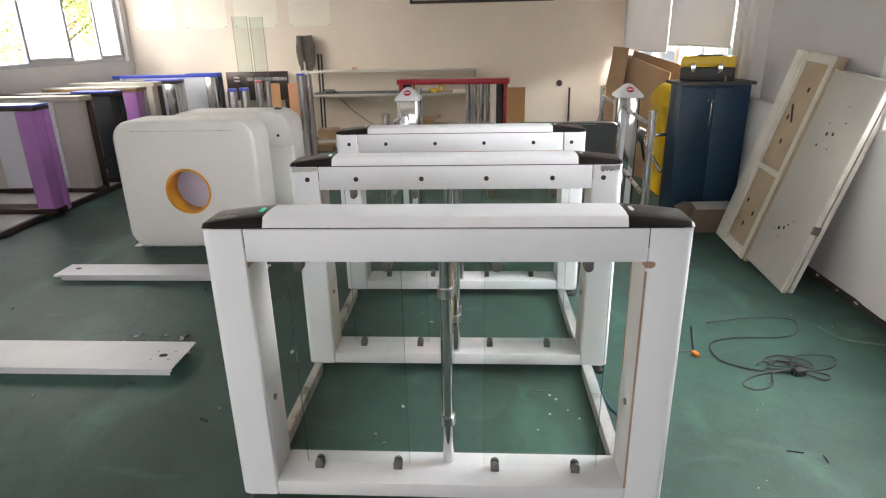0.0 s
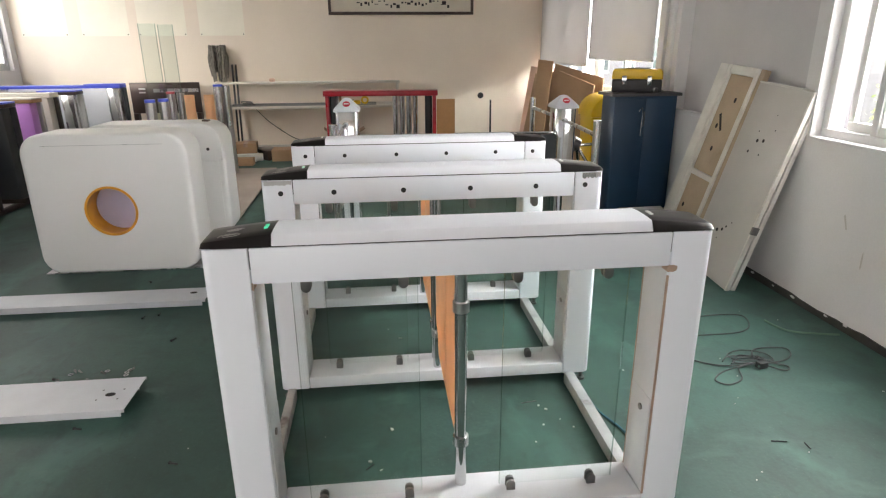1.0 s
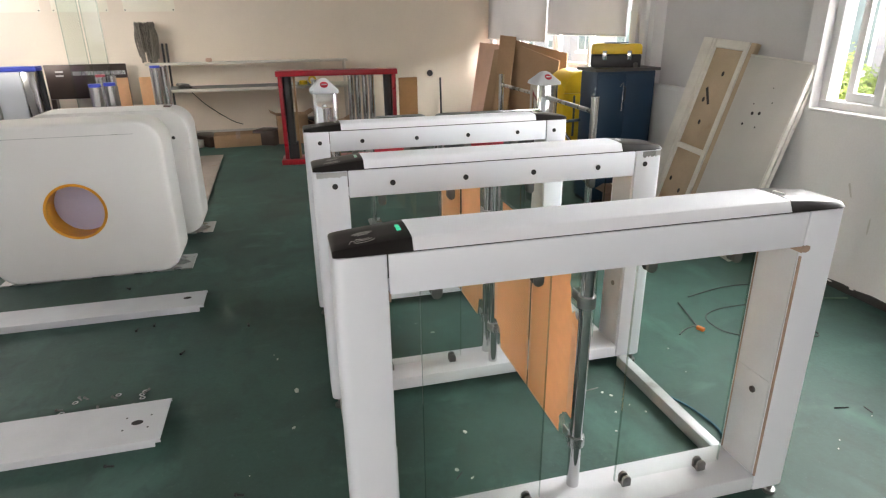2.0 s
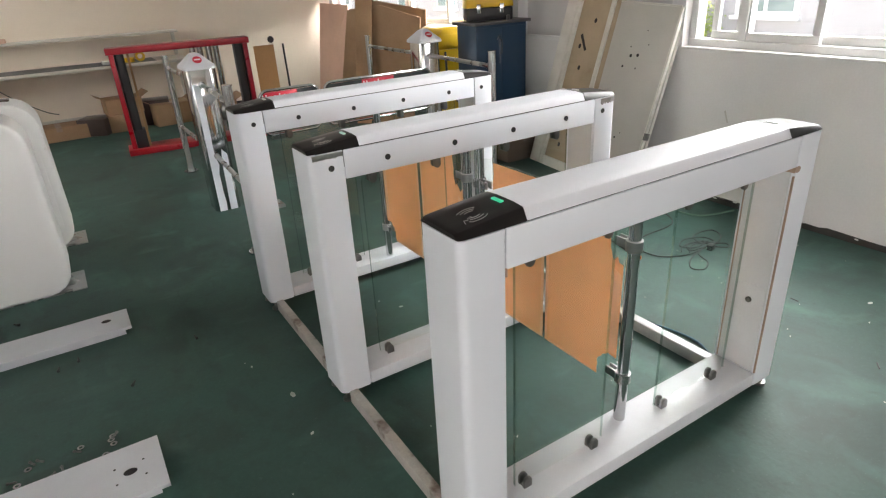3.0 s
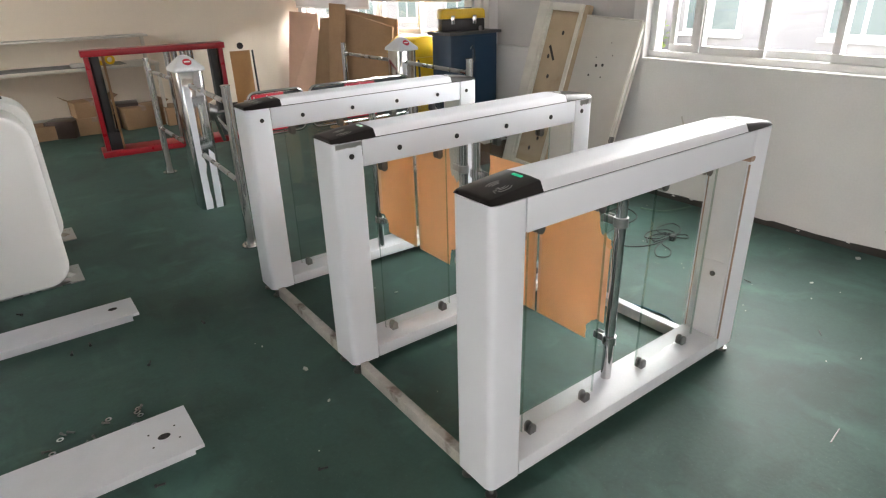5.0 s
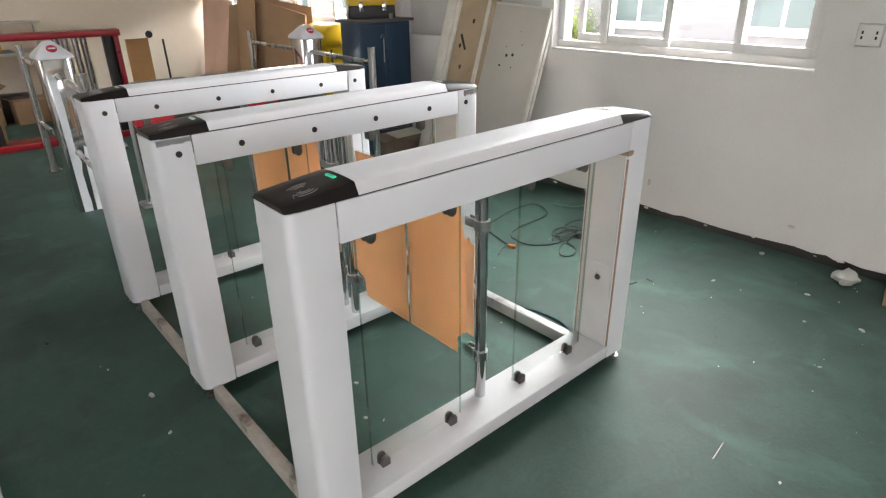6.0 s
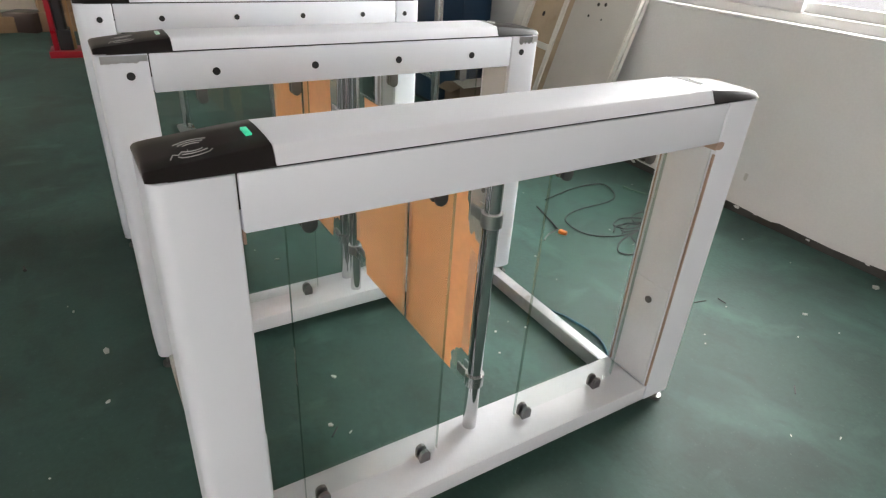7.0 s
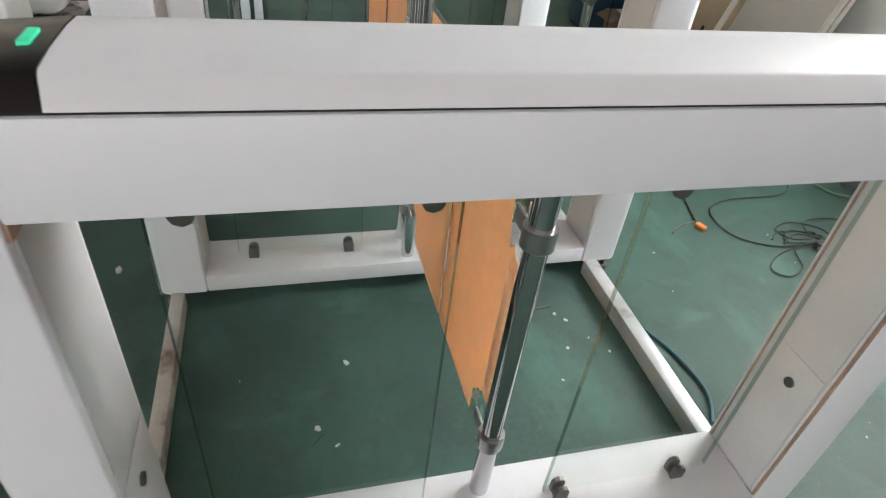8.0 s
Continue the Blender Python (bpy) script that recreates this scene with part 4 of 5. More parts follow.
# ---- tripod turnstiles with posts and rails ----
def tripod(x, y, arm_side, label):
    t = thing("tripod_turnstile", pose(x, y, 0), label, "turnstile", "tripod turnstiles")
    part("column", prism(rounded(-0.092, 0.092, -0.105, 0.105, 0.03, 3), "z", 0.0, 1.02, 0.002), M_CHROME, t, "polished steel column")
    rnd = random.Random(19)
    rag = [(-0.016 + rnd.uniform(-0.012, 0.010), 0.07 * i) for i in range(14)]
    part("film", prism([(-0.066, 0.93), (-0.066, 0.0)] + rag, "y", -0.1085, -0.1055), M_WHITE, t, "half peeled white film")
    part("film", prism([(0.012, 0.0), (0.064, 0.0), (0.064, 0.42), (0.030, 0.46), (0.018, 0.36)], "y", -0.1085, -0.1055), M_WHITE, t, "half peeled white film")
    bm = bmesh.new()
    rows = []
    for s, z in ((1.0, 1.0205), (1.04, 1.026), (1.0, 1.045), (0.30, 1.118), (0.12, 1.126)):
        rows.append([bm.verts.new((px * s, py * s, z)) for px, py in rounded(-0.105, 0.105, -0.12, 0.12, 0.025, 3)])
    for a, b in zip(rows, rows[1:]):
        for i in range(len(a)):
            bm.faces.new((a[i], a[(i + 1) % len(a)], b[(i + 1) % len(a)], b[i]))
    bm.faces.new(rows[0])
    bm.faces.new(rows[-1])
    hood = part("hood", bm, M_LID, t, "white pyramid hood")
    tilt = math.degrees(math.atan2(0.073, 0.084))
    disc = part("sign_disc", rod((0, 0, 0.0), (0, 0, 0.003), 0.030, 24), M_SIGNRED, hood, "red round no-entry disc")
    disc.matrix_basis = pose(0, -0.079, 1.0825, tilt)
    bar = part("sign_bar", box(-0.02, 0.02, -0.0055, 0.0055, 0.0035, 0.005), M_SIGNWHITE, hood, "white bar")
    bar.matrix_basis = pose(0, -0.079, 1.0825, tilt)
    hub = part("hub", rod((arm_side * 0.093, 0.0, 0.72), (arm_side * 0.15, 0.0, 0.69), 0.06, 20), M_NICKEL, t, "dark rotor hub")
    c = Vector((arm_side * 0.14, 0, 0.69))
    for d in ((arm_side * 0.38, 0.0, 0.02), (arm_side * 0.12, -0.25, -0.26), (arm_side * 0.12, 0.25, -0.26)):
        part("arm", rod(c, c + Vector(d), 0.014, 12), M_CHROME, hub)
    return t


def guard_post(x, y, h, label):
    p = thing("guard_post", pose(x, y, 0), label, "post", "guard posts")
    part("post", rod((0, 0, 0.0), (0, 0, h), 0.026, 18), M_STEEL, p)
    part("cap", rod((0, 0, h + 0.0003), (0, 0, h + 0.006), 0.029, 18), M_CHROME, p)
    part("flange", rod((0, 0, 0.0), (0, 0, 0.010), 0.062, 20), M_CHROME, p)
    for i in range(4):
        a = i * math.pi / 2 + 0.6
        part("anchor_bolt", rod((0.048 * math.cos(a), 0.048 * math.sin(a), 0.010), (0.048 * math.cos(a), 0.048 * math.sin(a), 0.022), 0.006, 6), M_NICKEL, p)


def guard_rail(a, b):
    r = thing("guard_rail", pose(*a), "steel handrail tube between post and turnstile", "rail", "guard rails")
    d = Vector(b) - Vector(a)
    part("tube", rod((0, 0, 0), d, 0.016, 12), M_STEEL, r)
    u = d.normalized()
    for p in (u * 0.012, d - u * 0.012):
        part("socket", rod(p - u * 0.012, p + u * 0.012, 0.022, 12), M_CHROME, r)


tripod(-0.375, 5.36, 1, "steel tripod turnstile with white pyramid hood and red disc")
tripod(1.475, 5.36, 1, "steel tripod turnstile with white pyramid hood and red disc")
for x, y in ((-0.425, 4.34), (-0.39, 6.55), (1.40, 4.31), (1.50, 6.5)):
    guard_post(x, y, 1.02, "slim stainless guard post with bolted foot")
for p, q in (((-0.42, 4.367), (-0.385, 5.257)), ((-0.378, 5.463), (-0.389, 6.523)), ((1.404, 4.337), (1.465, 5.247)), ((1.478, 5.463), (1.499, 6.473))):
    for z in (0.92, 0.42):
        guard_rail((p[0], p[1], z), (q[0], q[1], z))


def sign_gate(x0, x1, y, b0, b1, tx, outer, label, words):
    """A bent tube frame with a red board, carried by one stem at its outer end."""
    g = thing("sign_gate", pose((x0 + x1) / 2, y, 0), label, "barrier", "red sign barriers")
    w = (x1 - x0) / 2
    r = 0.06
    loop = []
    for cx, cz, a0 in ((-w + r, 0.53 + r, 270), (-w + r, 0.844 - r, 180), (w - r, 0.844 - r, 90), (w - r, 0.53 + r, 0)):
        loop += [(cx + r * math.cos(radians(a0 - 15 * i)), 0, cz + r * math.sin(radians(a0 - 15 * i))) for i in range(7)]
    part("frame", tube(loop, 0.011, 10, closed=True), M_CHROME, g, "bent steel tube frame")
    b = part("board", box(b0, b1, -0.004, 0.004, 0.555, 0.829, 0.002), M_SIGNRED, g, "red sign board")
    part("panel", box(-w + 0.012, w - 0.012, 0.0045, 0.0085, 0.545, 0.830), M_CHAR, g, "dark back panel")
    bm = text_mesh(words, 0.112)
    t = part("lettering", bm, M_SIGNWHITE, b, "white characters")
    t.matrix_basis = pose(tx, -0.0055, 0.757, 90)
    s = outer * (w + 0.012)
    part("foot", box(s - 0.05, s + 0.05, -0.08, 0.08, 0.0, 0.02, 0.004), M_STEEL, g)
    part("stem", rod((s, 0, 0.02), (s, 0, 0.80), 0.014, 10), M_STEEL, g)


sign_gate(-0.05, 0.388, 5.10, -0.205, 0.06, -0.072, -1, "red barrier sign in a bent steel tube frame", "非出口")
sign_gate(0.438, 1.36, 5.10, -0.15, 0.125, -0.012, 1, "long red barrier sign in a bent steel tube frame", "非出口")


# ---- red lacquered frame ----
def red_stand():
    t = thing("red_gate_frame", pose(-0.075, 7.645, 0, 0, 0, -5.0), "red lacquered gate frame with black uprights", "gate frame")
    part("base", box(-0.70, 0.70, -0.15, 0.15, 0.0, 0.060, 0.006), M_RED, t)
    part("top", box(-0.68, 0.68, -0.11, 0.11, 0.985, 1.045, 0.006), M_RED, t)
    for s in (-1, 1):
        part("upright", box(*sorted((s * 0.66, s * 0.615)), -0.09, 0.09, 0.0555, 0.9845, 0.004), M_RED, t)
        part("column", prism(rounded(*sorted((s * 0.612, s * 0.525)), -0.085, 0.085, 0.03, 4), "z", 0.0555, 0.9845), M_BLACKPL, t, "black column")
        part("column_foot", box(*sorted((s * 0.612, s * 0.50)), -0.088, 0.088, 0.0555, 0.24, 0.006), M_BLACKPL, t, "thicker black foot")
    part("batten", box(-0.50, -0.478, -0.03, 0.03, 0.0555, 0.9845), M_WOOD, t, "thin wooden batten")


red_stand()
M_KRAFT = mat("kraft_wrap", (0.52, 0.27, 0.11), 0.6, var=0.06, scale=3, bump=0.06, bscale=50)
w = thing("gate_leaf", pose(0.66, 7.22, 0), "brown wrapped gate leaf standing upright", "gate leaf", "wrapped gate leaves")
part("leaf", box(-0.105, 0.105, -0.008, 0.008, 0.12, 0.965, 0.003), M_KRAFT, w)
part("foot", box(-0.06, 0.06, -0.06, 0.06, 0.0, 0.1195, 0.004), M_STEEL, w)
for i in range(4):
    bollard(0.10 + 0.085 * i, 7.95 + 0.03 * (i % 2), 1.0, 0.033, M_STEEL, "slim steel tube standing by the red frame")


# ---- workbench by the end wall ----
wb = thing("workbench", pose(-1.09, 9.2, 0), "cream steel workbench with upper shelf", "workbench")
part("worktop", box(-1.30, 1.30, -0.30, 0.30, 0.735, 0.77, 0.004), M_SHELF, wb)
part("mat", box(-1.1, 0.95, -0.24, 0.2, 0.7702, 0.774), M_CHAR, wb, "dark work mat")
part("upper_shelf", box(-1.30, 1.30, 0.02, 0.30, 1.055, 1.08, 0.003), M_SHELF, wb)
for s in (-1.27, 1.27):
    for y in (-0.27, 0.27):
        part("leg", box(s - 0.02, s + 0.02, y - 0.02, y + 0.02, 0.0, 0.7345, 0.003), M_SHELF, wb)
    part("upright", box(s - 0.02, s + 0.02, 0.25, 0.29, 0.7705, 1.0545, 0.003), M_SHELF, wb)
part("back_rail", box(-1.25, 1.25, 0.255, 0.285, 0.12, 0.16), M_SHELF, wb)


def carton(x, y, z, sx, sy, sz, rz, label, open_top=False):
    c = thing("cardboard_box", pose(x, y, z, 0, 0, rz), label, "box", "cardboard boxes")
    part("body", box(-sx / 2, sx / 2, -sy / 2, sy / 2, 0, sz, 0.004), M_CARD, c)
    part("tape", box(-0.03, 0.03, -sy / 2 - 0.001, sy / 2 + 0.001, sz - 0.05, sz + 0.001), M_TAPE, c, "brown packing tape")
    if open_top:
        for s in (-1, 1):
            part("flap", slab([(s * sx / 2, -sy / 2, sz), (s * (sx / 2 + 0.09), -sy / 2, sz + 0.05), (s * (sx / 2 + 0.09), sy / 2, sz + 0.05), (s * sx / 2, sy / 2, sz)], 0.004), M_CARD, c)


carton(-1.35, 9.1, 0, 0.62, 0.34, 0.16, 3, "long brown carton under the workbench")
carton(-0.62, 9.12, 0, 0.42, 0.36, 0.2, -4, "brown carton under the workbench")
carton(-0.62, 9.14, 0.2, 0.40, 0.34, 0.18, 5, "brown carton stacked on another", True)
carton(-0.1, 9.1, 0, 0.46, 0.36, 0.26, 8, "open brown carton under the workbench", True)
carton(0.42, 9.0, 0, 0.5, 0.4, 0.22, -3, "brown carton by the wall", True)
carton(-2.05, 9.22, 0, 0.3, 0.3, 0.24, 6, "dark brown carton under the workbench")
for x, y, w_, h_ in ((-0.95, 9.05, 0.16, 0.2), (-0.28, 9.22, 0.2, 0.3), (-1.75, 9.25, 0.24, 0.14)):
    ob = solo("dark_crate", box(-w_, w_, -0.14, 0.14, 0.0, h_, 0.01), M_BROWN, "dark plastic crate under the workbench", "crate", "crates under the bench")
    ob.matrix_basis = pose(x, y, 0, 0, 0, 30 * x)
solo("plastic_bag", prism(rounded(-2.2, -1.8, 8.95, 9.15, 0.08, 5), "z", 0.0, 0.1, 0.045, seg=4), M_BIT, "crumpled grey plastic bundle on the floor", "bag")
solo("carton_strip", box(-2.42, -1.86, 8.62, 8.78, 0.0, 0.10, 0.006), M_CARD, "flat brown box on the floor", "box")
ob = solo("tape_roll", ring((0, 0, 0), "z", 0.03, 0.055, 0, 0.05, 20), M_YELLOW, "yellow tape roll on the bench", "tape", "tape rolls")
ob.matrix_basis = pose(-0.42, 9.08, 0.774)
copy_thing(ob, pose(-0.30, 9.10, 0.829, 90))
solo("tool_tray", box(-0.72, -0.50, 9.0, 9.16, 0.774, 0.81, 0.006), M_BIT, "pale tray on the bench", "tray")
bm = None
rnd = random.Random(9)
for i in range(9):
    a = [(-1.95 + rnd.uniform(-0.1, 0.1), 9.1 + rnd.uniform(-0.08, 0.08), 0.776 + rnd.uniform(0.0, 0.06)) for _ in range(4)]
    bm = tube(smooth_path(a, 5), 0.007, 6, bm)
solo("cable_bundle", bm, M_NICKEL, "tangled grey cables on the bench", "cables")
bm = prism(rounded(-0.04, 0.04, -0.03, 0.03, 0.02, 4), "z", 0, 0.05, 0.015)
ob = solo("small_cup", bm, M_PINK, "small reddish cup on the upper shelf", "cup")
ob.matrix_basis = pose(-1.62, 9.36, 1.08)
solo("wall_cable", tube(smooth_path([(-1.95, 9.53, 0.72), (-1.75, 9.53, 0.5), (-1.45, 9.52, 0.28), (-1.3, 9.5, 0.22)], 6), 0.006, 6), M_CABLE, "dark cable hanging down the wall", "cable")
mp_ = thing("mop", pose(-2.36, 9.40, 0), "upside-down string mop leaning on the wall", "mop")
part("handle", rod((0, 0.05, 0.0), (0.01, 0.06, 1.5), 0.012, 10), M_BLACKPL, mp_, "dark handle")
bm = None
rnd = random.Random(4)
for i in range(46):
    a = rnd.uniform(0, 6.28)
    r0, r1 = rnd.uniform(0.05, 0.12), rnd.uniform(0.05, 0.14)
    p = [(0.01, 0.06, 1.47), (r0 * math.cos(a), 0.03 + 0.6 * r0 * math.sin(a), 1.565 + rnd.uniform(-0.02, 0.02)),
         (r1 * math.cos(a), 0.03 + 0.6 * r1 * math.sin(a), 1.42), (r1 * 0.8 * math.cos(a), 0.03 + 0.6 * r1 * math.sin(a), 1.05 + rnd.uniform(0, 0.2))]
    bm = tube(smooth_path(p, 4), 0.011, 5, bm)
tagged(part("mop_head", bm, M_MOP, mp_, "grey cotton strings"), kind="stuff")
for x in (-2.20, -2.15):
    solo("broom_pole", rod((x, 9.42, 0.0), (x + 0.01, 9.5, 1.32), 0.014, 10), M_BLACKPL, "black pole leaning on the wall", "pole", "poles by the wall")

# ---- on the end wall ----
pf = thing("picture_frame", pose(0.28, 9.548, 1.99), "long dark-framed calligraphy hung on the wall", "picture")
for z0, z1 in ((0.0, 0.04), (0.66, 0.70)):
    part("rail", box(-1.05, 1.05, -0.035, 0.0, z0, z1, 0.004), M_FRAMEBR, pf)
for s in (-1, 1):
    part("stile", box(*sorted((s * 1.05, s * 1.01)), -0.035, 0.0, 0.0405, 0.6595, 0.004), M_FRAMEBR, pf)
part("sheet", box(-1.01, 1.01, -0.012, -0.004, 0.0405, 0.6595), M_PICT, pf, "cream paper with brush strokes")
rnd = random.Random(12)
for i in range(26):
    x, z = -0.62 + i * 0.052 + rnd.uniform(-0.01, 0.01), 0.14 + rnd.uniform(-0.03, 0.05)
    w, h = rnd.uniform(0.008, 0.03), rnd.uniform(0.008, 0.05)
    part("brush_stroke", box(x - w, x + w, -0.0135, -0.0122, z - h / 2, z + h / 2), M_DOT, pf, "black brush stroke")
for a, b in ((-4.97, -4.36), (-4.18, -3.545), (-3.42, -2.77), (-2.59, -1.97)):
    s = thing("wall_sheet", pose((a + b) / 2, 9.549, 1.715), "yellowed paper sheet pinned to the wall", "poster", "papers on the wall")
    w = (b - a) / 2
    part("sheet", box(-w, w, -0.003, -0.001, 0.0, 0.86), M_PAPER, s)
    for u in (-w + 0.02, w - 0.02):
        part("pin", rod((u, -0.003, 0.02), (u, -0.008, 0.02), 0.008, 8), M_DOT, s)
bm = rod((1.455, 9.5495, 0.834), (1.455, 9.54, 0.834), 0.045, 16)
bm = rod((1.455, 9.54, 0.834), (1.455, 9.525, 0.834), 0.028, 14, bm)
solo("cable_outlet", bm, M_DOT, "black cable outlet in the wall", "outlet")
solo("stick", rod((1.60, 9.44, 0.0), (1.605, 9.50, 0.77), 0.014, 8), M_BLACKPL, "thin black stick leaning on the wall", "stick")

# ---- cardboard, foam and bin by the far window ----
solo("foam_board", slab([(1.98, 9.30, 0.0), (2.30, 8.75, 0.0), (2.37, 8.85, 1.23), (2.2, 9.42, 1.26)], 0.03), M_PINK, "peach foam board leaning in the corner", "board")
solo("cardboard_strip", slab([(1.62, 7.25, 0.0), (1.74, 7.12, 0.0), (1.86, 7.06, 1.37), (1.72, 7.18, 1.39)], 0.012), M_CARD, "narrow cardboard strip leaning upright", "cardboard")
bm = slab([(1.62, 7.75, 0.0), (2.08, 6.62, 0.0), (2.20, 6.64, 1.13), (1.92, 7.02, 1.27), (1.80, 7.6, 1.22)], 0.012)
solo("cardboard_sheet", bm, M_CARD, "big cardboard sheet leaning on the window wall", "cardboard")
solo("cardboard_sheet", slab([(1.86, 7.9, 0.0), (2.26, 6.7, 0.0), (2.34, 6.75, 1.2), (2.1, 7.8, 1.33)], 0.012), M_CARD, "second cardboard sheet behind the first", "cardboard")
bn = thing("waste_bin", pose(2.165, 6.17, 0), "yellow plastic bin with domed lid", "bin")
bm = bmesh.new()
rows = [[bm.verts.new((px * s, py * s, z)) for px, py in rounded(-0.2, 0.2, -0.21, 0.21, 0.05, 4)] for s, z in ((0.84, 0.0), (0.88, 0.3), (1.0, 0.86))]
for a, b in zip(rows, rows[1:]):
    for i in range(len(a)):
        bm.faces.new((a[i], a[(i + 1) % len(a)], b[(i + 1) % len(a)], b[i]))
bm.faces.new(rows[0])
bm.faces.new(rows[-1])
part("body", bm, M_YELLOW, bn)
dome = [(-0.215, 0.8605), (0.215, 0.8605)] + [(0.215 * math.cos(radians(a)), 0.90 + 0.175 * math.sin(radians(a))) for a in range(0, 181, 15)]
part("lid", prism(dome, "y", -0.215, 0.215, 0.02), M_YELLOW, bn, "domed yellow lid")
part("flap", box(-0.15, 0.15, -0.2185, -0.2155, 0.88, 1.0, 0.002), M_YELLOW, bn)
for s in (-0.10, 0.10):
    part("bracket", tube(smooth_path([(s, -0.205, 0.84), (s * 1.1, -0.235, 0.7), (s * 1.05, -0.225, 0.45)], 5), 0.011, 8), M_CHAR, bn, "dark tube bracket")

# ---- blue cabinet with toolbox ----
cb = thing("cabinet", pose(2.095, 5.235, 0), "dark blue steel cabinet with overhanging top", "cabinet")
part("body", box(-0.265, 0.275, -0.135, 0.15, 0.03, 1.125, 0.008), M_BLUE, cb)
d = part("door", box(-0.255, 0.003, -0.1395, -0.1355, 0.06, 1.10, 0.001), M_BLUE, cb)
part("door_handle", tube(smooth_path([(-0.012, -0.140, 1.00), (-0.010, -0.156, 0.985), (-0.010, -0.156, 0.90), (-0.012, -0.140, 0.885)], 4), 0.005, 8), M_CHAR, d)
part("door", box(0.007, 0.265, -0.1395, -0.1355, 0.06, 1.10, 0.001), M_BLUE, cb)
part("top", box(-0.305, 0.295, -0.175, 0.165, 1.1255, 1.150, 0.004), M_SLAB, cb, "dark overhanging top")
part("plinth", box(-0.25, 0.26, -0.12, 0.14, 0.0, 0.0295), M_BLACKPL, cb)
part("hook", tube(smooth_path([(-0.05, -0.1415, 1.0), (-0.035, -0.152, 1.03), (-0.02, -0.1415, 1.0), (-0.025, -0.144, 0.8)], 5), 0.003, 6), M_STEEL, cb, "thin cord on a hook")
tb = thing("toolbox", pose(2.075, 5.265, 1.150, 0, 0, -24), "black and yellow plastic toolbox on the cabinet", "toolbox")
part("tray", box(-0.200, 0.200, -0.095, 0.095, 0.0, 0.105, 0.012), M_BLACKPL, tb, "black lower box")
part("lid", prism([(-0.205, 0.106), (0.205, 0.106), (0.20, 0.170), (0.185, 0.188), (-0.185, 0.188), (-0.20, 0.170)], "y", -0.10, 0.10, 0.01), M_YELLOW, tb, "yellow lid")
part("handle", box(-0.10, 0.10, -0.022, 0.022, 0.1885, 0.198, 0.004), M_BLACKPL, tb, "folded black carrying handle")
for s in (-0.10, 0.10):
    part("latch", box(s - 0.018, s + 0.018, -0.113, -0.1005, 0.06, 0.135, 0.004), M_CHROME, tb, "steel latch")
ob = solo("padlock", box(-0.02, 0.02, -0.012, 0.012, 0.0, 0.04, 0.005), M_NICKEL, "small steel padlock on the cabinet", "padlock")
ob.matrix_basis = pose(2.17, 5.10, 1.150, 0, 0, 30)
bx = thing("flat_box", pose(2.09, 4.905, 0), "low brown box with a pale plate lying on it", "box")
part("body", box(-0.17, 0.20, -0.11, 0.115, 0.0, 0.20, 0.006), M_CARTDARK, bx)
part("plate", slab([(-0.15, -0.13, 0.203), (0.12, -0.145, 0.212), (0.17, 0.06, 0.218), (-0.12, 0.075, 0.208)], 0.006), M_PANELGREY, bx, "pale flat plate")
part("flap", slab([(-0.17, -0.11, 0.2), (-0.25, -0.10, 0.165), (-0.25, 0.1, 0.165), (-0.17, 0.11, 0.2)], 0.004), M_CARTDARK, bx)



# ---- old door leaves leaning on the wall ----
def lean(y0, width, xb, xt, zt, dy):
    """Frame of a leaning leaf: along its foot, up the slope, and out of it; its head is dy further along the wall."""
    up = Vector((xt - xb, dy, zt))
    h = up.length
    u = up.normalized()
    a = Vector((0, 1, 0))
    a = (a - u * a.dot(u)).normalized()
    n = u.cross(a)
    low = min(0.0, a.z * width)
    m = Matrix(((a.x, u.x, n.x, xb), (a.y, u.y, n.y, y0), (a.z, u.z, n.z, -low), (0, 0, 0, 1)))
    return m, width, h


m, w, h = lean(4.20, 0.50, 2.075, 2.42, 1.365, -0.09)
dl = thing("door_leaf", m, "old white framed door leaf with stained panels, leaning", "door leaf", "old door leaves")
t = 0.05
for a, b in ((0.0, 0.04), (w - 0.15, w - 0.1155), (w - 0.1105, w)):
    part("stile", box(a, b, 0, h, -t, 0, 0.004), M_OLDWHITE, dl)
for a, b in ((0.0, 0.075), (0.60, 0.64), (h - 0.06, h)):
    part("rail", box(0.0405, w - 0.1505, a, b, -t + 0.002, -0.002, 0.004), M_OLDWHITE, dl)
for a, b in ((0.0755, 0.5995), (0.6405, h - 0.0605)):
    part("panel", box(0.0405, w - 0.1505, a, b, -t + 0.012, -0.022, 0.002), M_PLY, dl, "stained brown panel")
rnd = random.Random(3)
for u, v in ((0.17, 1.18), (0.27, 0.98), (0.22, 0.82), (0.29, 0.36), (0.15, 0.3), (0.22, 0.2)):
    part("hole", prism([(u + 0.014 * math.cos(k), v + 0.019 * math.sin(k)) for k in (0, 0.8, 1.6, 2.4, 3.1, 3.9, 4.7, 5.5)], "z", -0.0215, -0.0205), M_DOT, dl, "dark screw hole")
part("scar", slab([(0.19, 0.96, -0.0205), (0.21, 0.95, -0.0205), (0.29, 1.06, -0.0205), (0.27, 1.075, -0.0205)], 0.001), M_DOT, dl, "dark scratch")
part("groove", box(w - 0.1153, w - 0.1107, 0.002, h - 0.002, -t + 0.004, -0.012), M_BROWN, dl, "dark joint between two boards")
part("edge_board", box(-0.055, -0.0005, 0.0, h, -t, -0.01, 0.004), M_PLY, dl, "pale wooden edge")

